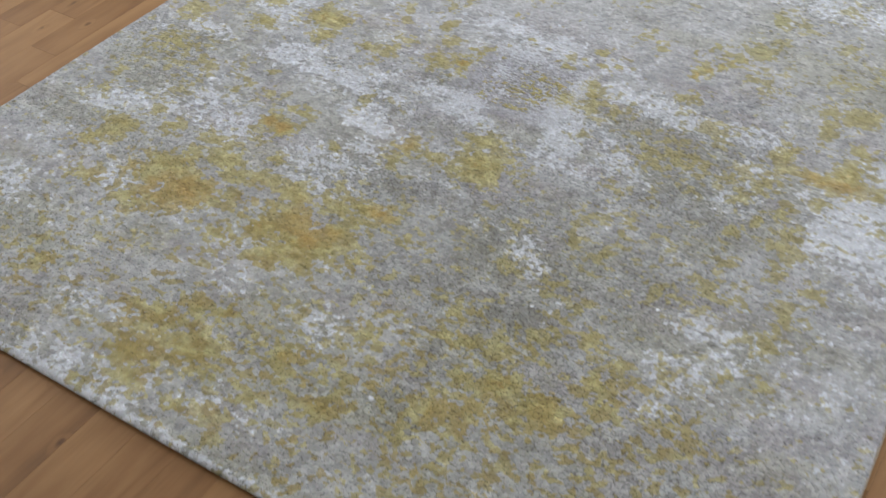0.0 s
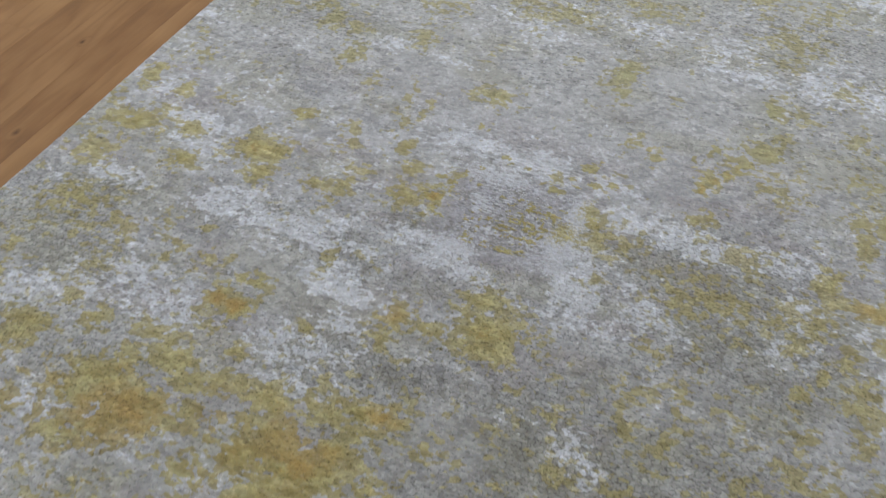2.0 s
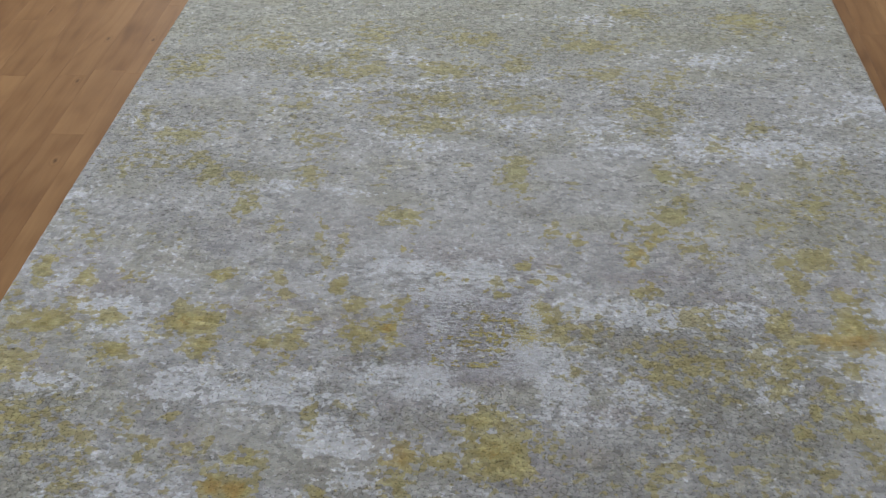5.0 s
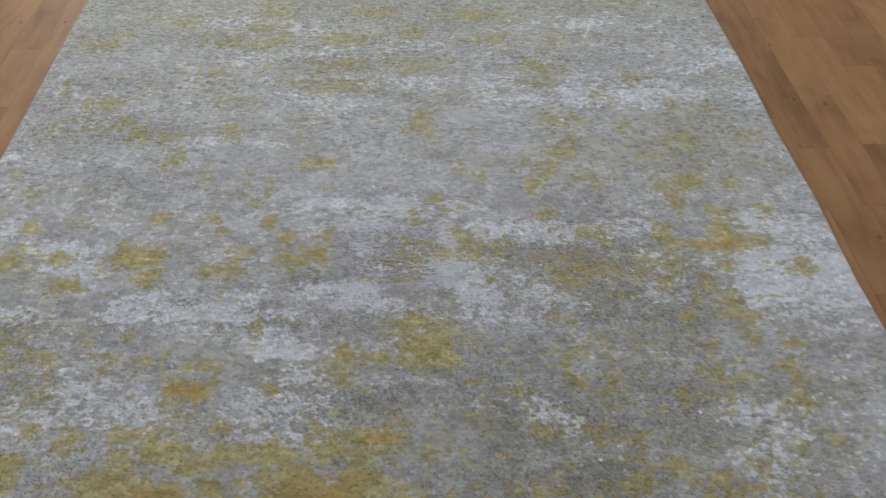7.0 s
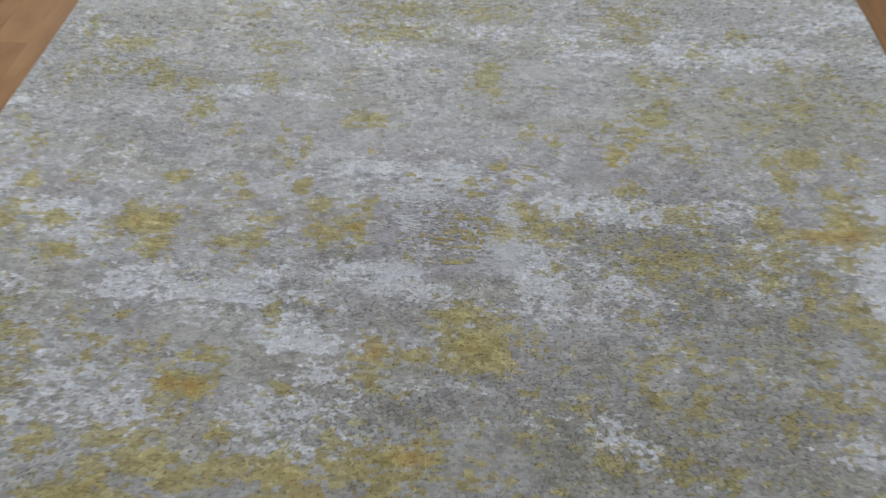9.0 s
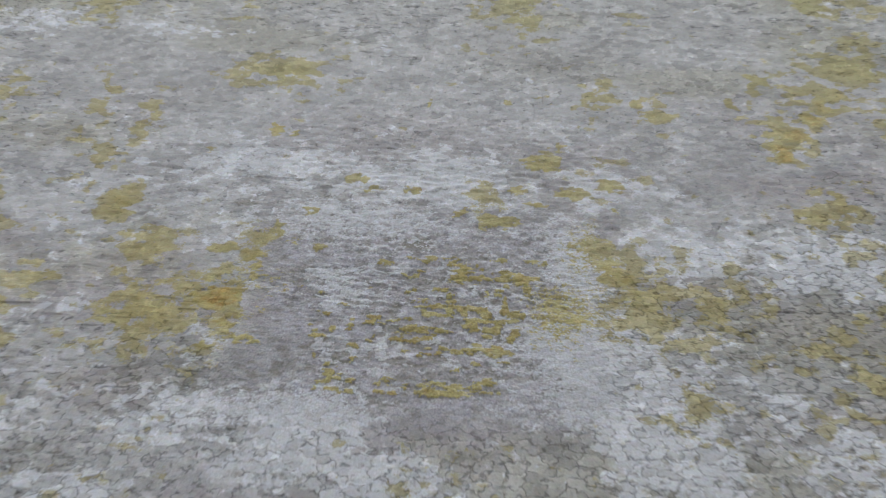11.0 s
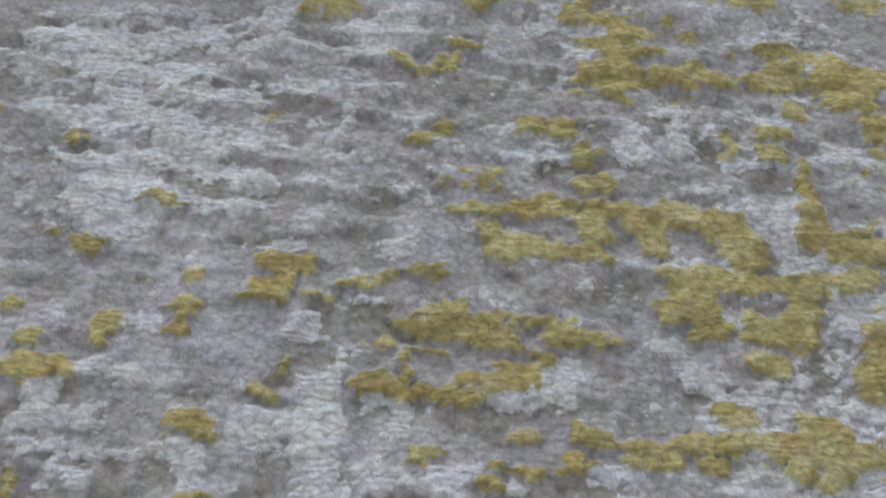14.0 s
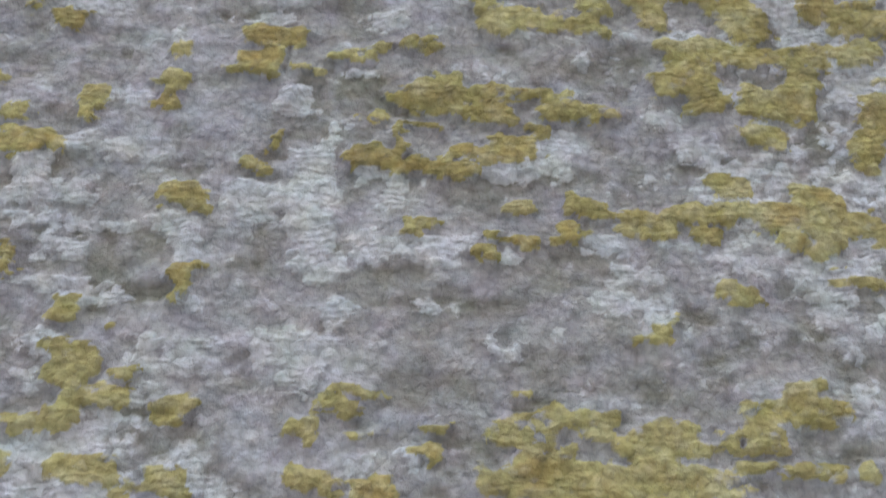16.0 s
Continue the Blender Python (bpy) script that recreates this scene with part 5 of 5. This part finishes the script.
# Zones where the ground turns to a dull olive grey.
patches(dusk, [
    (1.364, 1.142, 0.137, 0.095, 0.8), (1.464, 1.042, 0.156, 0.099, 0.6), (1.244, 0.675, 0.265, 0.123, 0.8), (1.392, 0.576, 0.203, 0.128, 0.9), (0.919, 0.747, 0.100, 0.059, 0.8),
    (1.526, 0.808, 0.132, 0.118, 0.55), (1.194, 0.785, 0.111, 0.067, 0.7), (0.745, 0.972, 0.060, 0.035, 0.8), (1.557, 0.539, 0.119, 0.083, 0.6), (1.137, 0.502, 0.119, 0.080, 0.6),
    (1.484, 0.911, 0.092, 0.073, 0.5), (0.166, 0.851, 0.071, 0.094, 0.5), (0.806, 1.199, 0.065, 0.055, 0.5), (1.089, 1.138, 0.051, 0.053, 0.5),
    (1.600, 0.200, 0.30, 0.18, 0.9),
])


def flakes(seed, wide):
    """Noise of knots that were dyed or worn in small clumps, about -0.5 to 0.5."""
    soft = 0.30 * grain(X, Y, wide, 0.034, seed) + 0.28 * grain(X, Y, 0.0110, 0.0150, seed + 1)
    return soft + 0.22 * clumps(CX, CY, 0.0120, 0.0130, seed) + 0.20 * clumps(CX, CY, 0.0066, 0.0120, seed + 3) - 0.5


CX, CY = X + 0.004 * (grain(X, Y, 0.012, 0.008, 7) - 0.5), Y + 0.003 * (grain(X, Y, 0.016, 0.007, 9) - 0.5)
knots, knots2, knots3 = flakes(5, 0.024), flakes(8, 0.034), flakes(2, 0.030)
small = 0.30 * grain(X, Y, 0.0014, 0.0011, 1) + 0.35 * grain(X, Y, 0.0028, 0.0021, 3) + 0.35 * grain(X, Y, 0.0062, 0.0038, 4) - 0.5
small2 = 0.30 * grain(X, Y, 0.0014, 0.0011, 5) + 0.35 * grain(X, Y, 0.0028, 0.0021, 6) + 0.35 * grain(X, Y, 0.0075, 0.0040, 9) - 0.5
drift = grain(X, Y, 0.34, 0.16, 11)
lively = (0.72 + 0.55 * grain(X, Y, 0.22, 0.11, 4)) * (1 - 0.6 * quiet)
knots, knots2, knots3 = knots * lively, knots2 * lively, knots3 * lively
streak = 0.5 * grain(X, Y, 0.11, 0.030, 2) + 0.5 * grain(X, Y, 0.028, 0.075, 3)
plain = 1 - fine
cloud = 0.6 * grain(X, Y, 0.050, 0.058, 1) + 0.4 * grain(X, Y, 0.020, 0.026, 10) - 0.5
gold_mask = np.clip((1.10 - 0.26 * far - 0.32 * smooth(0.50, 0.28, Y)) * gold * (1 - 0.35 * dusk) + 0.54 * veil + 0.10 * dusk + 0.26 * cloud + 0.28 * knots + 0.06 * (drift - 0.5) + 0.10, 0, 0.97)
gold_mask = plain * np.clip(gold_mask, 0, 1) + fine * smooth(-0.46, 0.46, gold - 0.38 + 0.9 * small) * smooth(0.02, 0.14, gold)
white_mask = np.clip(0.72 * white + 0.24 * cloud + 0.30 * knots2 + 0.30 * (streak - 0.5) + 0.12 * (1 - drift) - 0.10 * veil - 0.12 * dusk * (1 - white) + (0.15 - 0.05 * far) * (1 - quiet), 0, 0.97)
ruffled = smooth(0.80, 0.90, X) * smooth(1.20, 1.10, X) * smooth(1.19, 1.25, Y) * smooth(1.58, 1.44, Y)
pale_strokes = ruffled * smooth(0.50, 0.66, grain(X + 0.5 * Y, Y, 0.0090, 0.0036, 11) + 0.5 * small)
white_mask = plain * np.clip(white_mask, 0, 1) + fine * smooth(-0.32, 0.38, white - 0.30 + small2 + 0.28 * pale_strokes)
dark_mask = plain * np.clip(0.58 * dark + 0.40 * smooth(0.02, 0.20, 0.45 * dark + 2.0 * knots3 - 0.46), 0, 1)
dark_mask += fine * np.clip(0.85 * dark + 0.55 * smooth(0.0, 0.22, 0.8 * (grain(X, Y, 0.0085, 0.0048, 7) - 0.5) - 0.7 * small2 - 0.08), 0, 1)
# Deep amber cores in some of the gold.
amber = np.zeros_like(X)
patches(amber, [
    (0.842, 0.558, 0.060, 0.045, 1), (0.540, 0.507, 0.080, 0.040, 0.9), (0.598, 0.802, 0.045, 0.022, 0.9), (1.723, 1.245, 0.050, 0.030, 1),
    (0.891, 0.899, 0.025, 0.040, 0.7), (0.963, 0.670, 0.040, 0.030, 0.7), (0.703, 0.568, 0.050, 0.025, 0.7), (0.405, 0.548, 0.060, 0.030, 0.6),
])
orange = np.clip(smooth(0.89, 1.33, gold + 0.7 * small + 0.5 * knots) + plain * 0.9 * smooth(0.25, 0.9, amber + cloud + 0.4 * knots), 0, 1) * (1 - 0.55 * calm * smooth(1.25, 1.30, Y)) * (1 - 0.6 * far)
gold_mask = np.maximum(gold_mask, plain * 0.85 * smooth(0.45, 1.0, amber + cloud + 0.6 * knots))
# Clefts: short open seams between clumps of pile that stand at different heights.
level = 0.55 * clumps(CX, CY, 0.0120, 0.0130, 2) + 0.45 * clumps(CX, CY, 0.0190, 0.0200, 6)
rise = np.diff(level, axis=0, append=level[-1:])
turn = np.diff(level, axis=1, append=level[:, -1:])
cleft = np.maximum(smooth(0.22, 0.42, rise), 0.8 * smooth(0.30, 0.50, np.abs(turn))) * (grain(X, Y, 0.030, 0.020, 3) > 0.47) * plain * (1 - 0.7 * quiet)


def spread(field, reach):
    """Mean over a square of grid cells."""
    for axis in (0, 1):
        total = np.cumsum(np.pad(field, [(reach + 1, reach) if a == axis else (0, 0) for a in (0, 1)], mode="edge"), axis=axis)
        n, step = field.shape[axis], 2 * reach + 1
        field = (np.take(total, np.arange(step, n + step), axis=axis) - np.take(total, np.arange(n), axis=axis)) / step
    return field


def blend(a, b, k):
    return a + (np.array(b) - a) * k[..., None]


dye = np.ones((*X.shape, 3)) * (0.370, 0.382, 0.408)
dye = blend(dye, (0.462, 0.482, 0.516), plain * smooth(-0.14, 0.10, 0.95 * (streak - 0.5) + 0.35 * cloud + 0.6 * knots2 - 0.3 * knots3) + fine * smooth(-0.08, 0.16, small2 + 0.5 * (streak - 0.5)))
dye = blend(dye, (0.362, 0.348, 0.378), 0.5 * (1 - far) * smooth(0.5, 0.8, grain(X, Y, 0.09, 0.05, 5)))
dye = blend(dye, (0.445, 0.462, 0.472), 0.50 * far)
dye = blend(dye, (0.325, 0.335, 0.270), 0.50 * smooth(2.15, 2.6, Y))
dye = blend(dye, (0.335, 0.336, 0.255), plain * np.clip(0.32 * smooth(0.45, 0.80, grain(X, Y, 0.16, 0.07, 6) + 0.9 * knots) + 0.7 * veil * (0.7 + knots), 0, 0.75))
dye = blend(dye, (0.250, 0.254, 0.220), plain * np.clip(0.32 * dusk * (0.75 + 0.9 * knots3 + 0.5 * cloud), 0, 0.85))
dye = blend(dye, (0.424, 0.431, 0.494), 0.80 * fine)
dye = blend(dye, (0.465, 0.486, 0.540), 0.65 * fine * smooth(0.0, 0.16, knots2 + 0.35 * small2))
dye = blend(dye, (0.265, 0.262, 0.258), 0.50 * fine * smooth(0.03, 0.20, knots3 + 0.35 * small))
dye = blend(dye, (0.345, 0.340, 0.300), fine * 0.35 * smooth(0.08, 0.60, spread(gold, 17)))
dye = blend(dye, (0.340, 0.335, 0.325), fine * 0.30 * smooth(0.45, 0.70, grain(X, Y, 0.022, 0.012, 2) + 0.4 * small))
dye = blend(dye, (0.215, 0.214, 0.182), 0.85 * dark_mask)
# Shade in the hollows of the brushed pile, put into the dye.
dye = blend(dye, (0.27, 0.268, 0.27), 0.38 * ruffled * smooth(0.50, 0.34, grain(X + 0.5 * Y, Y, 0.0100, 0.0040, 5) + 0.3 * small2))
tone = grain(X, Y, 0.025, 0.013, 6)
gold_dye = blend(blend(np.ones_like(dye) * (0.365, 0.318, 0.112), (0.48, 0.445, 0.200), smooth(0.4, 0.8, tone + 0.5 * small2)), (0.405, 0.270, 0.070), 0.90 * orange)
gold_dye = blend(gold_dye, (0.430, 0.395, 0.165), 0.45 * fine)
gold_dye = blend(gold_dye, (0.56, 0.525, 0.30), 0.6 * fine * smooth(0.02, 0.22, small2 + 0.3 * small))
gold_dye = blend(gold_dye, (0.285, 0.245, 0.105), 0.6 * fine * smooth(-0.04, -0.22, small2 + 0.3 * small))
gold_dye = blend(gold_dye, (0.410, 0.390, 0.215), 0.45 * calm * smooth(1.28, 1.32, Y))
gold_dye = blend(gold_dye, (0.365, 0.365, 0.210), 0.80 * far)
gold_dye = blend(gold_dye, (0.360, 0.328, 0.165), plain * (0.20 + 0.55 * smooth(0.35, 0.85, Y)) * (1 - smooth(0.3, 1.1, gold)))
gold_dye = blend(gold_dye, (0.330, 0.262, 0.082), plain * smooth(0.75, 0.30, Y) * smooth(0.35, 0.75, grain(X, Y, 0.030, 0.028, 9) + 0.5 * knots))
dye *= (0.93 + 0.14 * grain(X, Y, 0.0045, 0.0038, 8))[..., None]

# Where the pile is parted by many of the shaded cracks.
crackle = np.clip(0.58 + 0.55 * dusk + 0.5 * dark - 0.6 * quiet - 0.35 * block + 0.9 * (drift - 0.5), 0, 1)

# Where the shaded dashes lie closest.
lapped = np.clip(0.12 + 0.75 * smooth(1.35, 1.8, Y) - 0.5 * quiet + 0.8 * (grain(X, Y, 0.20, 0.09, 8) - 0.5), 0, 1)

# Relief: dyed patches stand proud, knots lie in rows across the rug.
proud = np.maximum(gold_mask, white_mask)
height = (0.0009 - 0.0004 * fine) * proud + 0.0007 * fine * gold_mask - 0.0007 * dark_mask
height += plain * (0.0017 * (level - 0.5) + 0.0008 * (grain(X, Y, 0.0062, 0.0048, 11) - 0.5) - 0.0012 * cleft)
height += fine * (0.0009 * (grain(X, Y, 0.011, 0.006, 1) - 0.5) + 0.0008 * (grain(X, Y, 0.0048, 0.0030, 11) - 0.5) + 0.0007 * small)
brush = 0.65 * grain(X + 0.5 * Y, Y, 0.0100, 0.0040, 5) + 0.35 * grain(X + 0.5 * Y, Y, 0.0048, 0.0023, 10)
height += 0.0026 * ruffled * (brush - 0.5)
height += 0.003 * (grain(X, Y, 0.4, 0.3, 4) - 0.5)
edge = np.minimum(np.minimum(X, RUG_W - X), np.minimum(Y, RUG_L - Y))
height -= 0.0050 * (1 - smooth(0.0, 0.0075, edge))
# The cut sides are not quite straight.
left_wave = 0.006 * (grain(0 * Y, Y, 1, 0.45, 3) - 0.5)
right_wave = np.interp(Y, (0.5, 1.1, 1.45, 1.75, 2.2, 2.6, 3.0), (0.018, -0.004, 0.003, -0.005, 0.0, -0.012, -0.018)) + 0.004 * (grain(0 * Y, Y, 1, 0.2, 6) - 0.5)
PX = X + left_wave * (1 - X / RUG_W) + right_wave * X / RUG_W
PY = Y + 0.008 * (grain(X, 0 * X, 0.4, 1, 5) - 0.5) * (1 - Y / RUG_L)


def pile_mesh():
    ny, nx = X.shape
    top = np.stack([PX, PY, height], -1).reshape(-1, 3)
    index = np.arange(ny * nx).reshape(ny, nx)
    ring = np.concatenate([index[0, :-1], index[:-1, -1], index[-1, :0:-1], index[:0:-1, 0]])
    foot = top[ring].copy()
    foot[:, 2] = FLOOR + 0.001
    foot[foot[:, 1] < 0.02, 1] += 0.007
    verts = np.concatenate([top, foot])
    quads = np.stack([index[:-1, :-1], index[:-1, 1:], index[1:, 1:], index[1:, :-1]], -1).reshape(-1, 4)
    low = ny * nx + np.arange(len(ring))
    skirt = np.stack([low, np.roll(low, -1), np.roll(ring, -1), ring], -1)
    quads = np.concatenate([quads, skirt])
    me = bpy.data.meshes.new("woven_face")
    me.vertices.add(len(verts))
    me.vertices.foreach_set("co", verts.ravel())
    me.loops.add(quads.size)
    me.loops.foreach_set("vertex_index", quads.ravel())
    me.polygons.add(len(quads))
    me.polygons.foreach_set("loop_start", np.arange(0, quads.size, 4))
    me.polygons.foreach_set("use_smooth", np.ones(len(quads), bool))
    me.update(calc_edges=True)
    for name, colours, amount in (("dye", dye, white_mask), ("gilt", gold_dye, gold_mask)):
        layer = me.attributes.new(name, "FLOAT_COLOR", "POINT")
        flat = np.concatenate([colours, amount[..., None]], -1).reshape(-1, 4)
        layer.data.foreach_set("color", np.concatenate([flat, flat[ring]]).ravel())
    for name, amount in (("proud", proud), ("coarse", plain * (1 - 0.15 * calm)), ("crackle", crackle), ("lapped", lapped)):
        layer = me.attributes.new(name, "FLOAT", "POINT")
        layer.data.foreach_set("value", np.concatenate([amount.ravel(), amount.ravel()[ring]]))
    me.materials.append(PILE)
    return me


rug = new("rug")
rug.location = (RUG_W / 2, RUG_L / 2, FLOOR)
bpy.context.view_layer.update()


def part(name, me, parent, label=""):
    ob = new(name, me)
    ob.parent = parent
    ob.matrix_parent_inverse = parent.matrix_world.inverted()
    return tagged(ob, label) if label else ob


part("woven_face", pile_mesh(), rug, "knotted wool pile in grey, white and gold")


def rope(name, points, fat, flat, mat):
    """Overcast yarn: a thin rope of close turns along a line of points, lying flat or upright by its two radii."""
    verts, faces, turn = [], [], 6
    for k, (x, y, z, nx, ny) in enumerate(points):
        swell = 1 + 0.14 * math.sin(2 * math.pi * k / 3)
        for a in range(turn):
            ang = 2 * math.pi * a / turn
            verts.append((x + flat * swell * math.cos(ang) * nx, y + flat * swell * math.cos(ang) * ny, z + fat * swell * math.sin(ang)))
    for k in range(len(points) - 1):
        for a in range(turn):
            b = (a + 1) % turn
            faces.append((k * turn + a, (k + 1) * turn + a, (k + 1) * turn + b, k * turn + b))
    me = mesh_of(name, verts, faces, mat)
    me.polygons.foreach_set("use_smooth", np.ones(len(faces), bool))
    return me


side_line = [(PX[i, -1] - 0.0012, y, FLOOR + 0.0046, 1, 0) for y in np.linspace(0, RUG_L, 1500) for i in [min(len(GY) - 1, int(np.searchsorted(GY, y)))]]
end_line = [(x, PY[0, i] + 0.0042, FLOOR + 0.0036, 0, 1) for x in np.linspace(0.002, RUG_W - 0.002, 1000) for i in [min(len(GX) - 1, int(np.searchsorted(GX, x)))]]
part("binding", rope("binding", side_line, 0.0042, 0.0029, CANVAS), rug, "overcast beige yarn binding")
part("end_binding", rope("end_binding", end_line, 0.0028, 0.0020, SELVEDGE), rug, "thin pale grey overcast end binding")


tagged(rug, "pale grey knotted rug with worn gold and white patches lying flat", "rug")

# ---------------------------------------------------------------- floor boards
STRIP, SEAM, DEEP = 0.0906, -0.150, 0.010
LENGTHS = (0.44, 0.58, 0.72, 0.86)
BOARDS = {}


def board_shape(w, l, c=0.0003, gap=0.00012):
    """One strip, its foot at the joint bed, with a small chamfer round the top."""
    v = []
    for inset, z in ((gap, 0.0), (gap, DEEP - c), (gap + c, DEEP)):
        v += [(inset, inset, z), (w - inset, inset, z), (w - inset, l - inset, z), (inset, l - inset, z)]
    f = [(8, 9, 10, 11)]
    for b in (0, 4):
        f += [(b + i, b + (i + 1) % 4, b + 4 + (i + 1) % 4, b + 4 + i) for i in range(4)]
    return v, f


def board(length):
    """The mesh of a strip; strips of one length share it."""
    if length not in BOARDS:
        BOARDS[length] = mesh_of("plank", *board_shape(STRIP, length), WOOD)
    return BOARDS[length]


# End joints that are known, by strip, counted from the rug's long side.
JOINTS = {-4: [0.55, 2.60], -3: [0.62, 1.435, 2.25], -2: [0.80, 2.75], -1: [0.90, 2.26], 0: [0.75, 1.95, 2.295], 1: [0.62, 2.28], 24: [1.08, 1.683, 2.62], 25: [1.42, 1.965, 2.48], 26: [1.70, 2.33], 27: [1.30, 2.14]}
for n in range(4, 15):
    JOINTS[n] = [-0.62 + 0.07 * (n % 3), 0.16 + 0.09 * (n % 2)]
chance = random.Random(11)
rest_v, rest_f = [], []
for n in range(math.floor((X0 - SEAM) / STRIP) + 1, math.floor((X1 - SEAM) / STRIP)):
    x = SEAM + n * STRIP
    ends = list(JOINTS.get(n, [-1.0 + chance.random() * 0.8]))
    while ends[-1] < Y1 - 0.05:
        ends.append(ends[-1] + LENGTHS[chance.randrange(4)])
    while ends[0] > Y0 + 0.05:
        ends.insert(0, ends[0] - LENGTHS[chance.randrange(4)])
    for y, end in zip(ends, ends[1:]):
        beside = -0.80 < x < 0.03 or 1.90 < x < 2.75
        near_end = y < 0.05 and 0.0 < x < 1.95
        if (beside and -0.6 < end and y < 3.1) or (near_end and end > -0.5):
            ob = new("plank", board(round(end - y, 3)))
            ob.location = (x, y, FLOOR - DEEP)
            ob.parent = floor
        else:
            end = min(end, Y1)
            y = max(y, Y0)
            v, f = board_shape(STRIP, end - y)
            base = len(rest_v)
            rest_v += [(a + x, b + y, c + FLOOR - DEEP) for a, b, c in v]
            rest_f += [tuple(base + i for i in q) for q in f]
rest = new("planks", mesh_of("planks", rest_v, rest_f, WOOD))
rest.parent = floor
tagged(rest, kind="stuff")
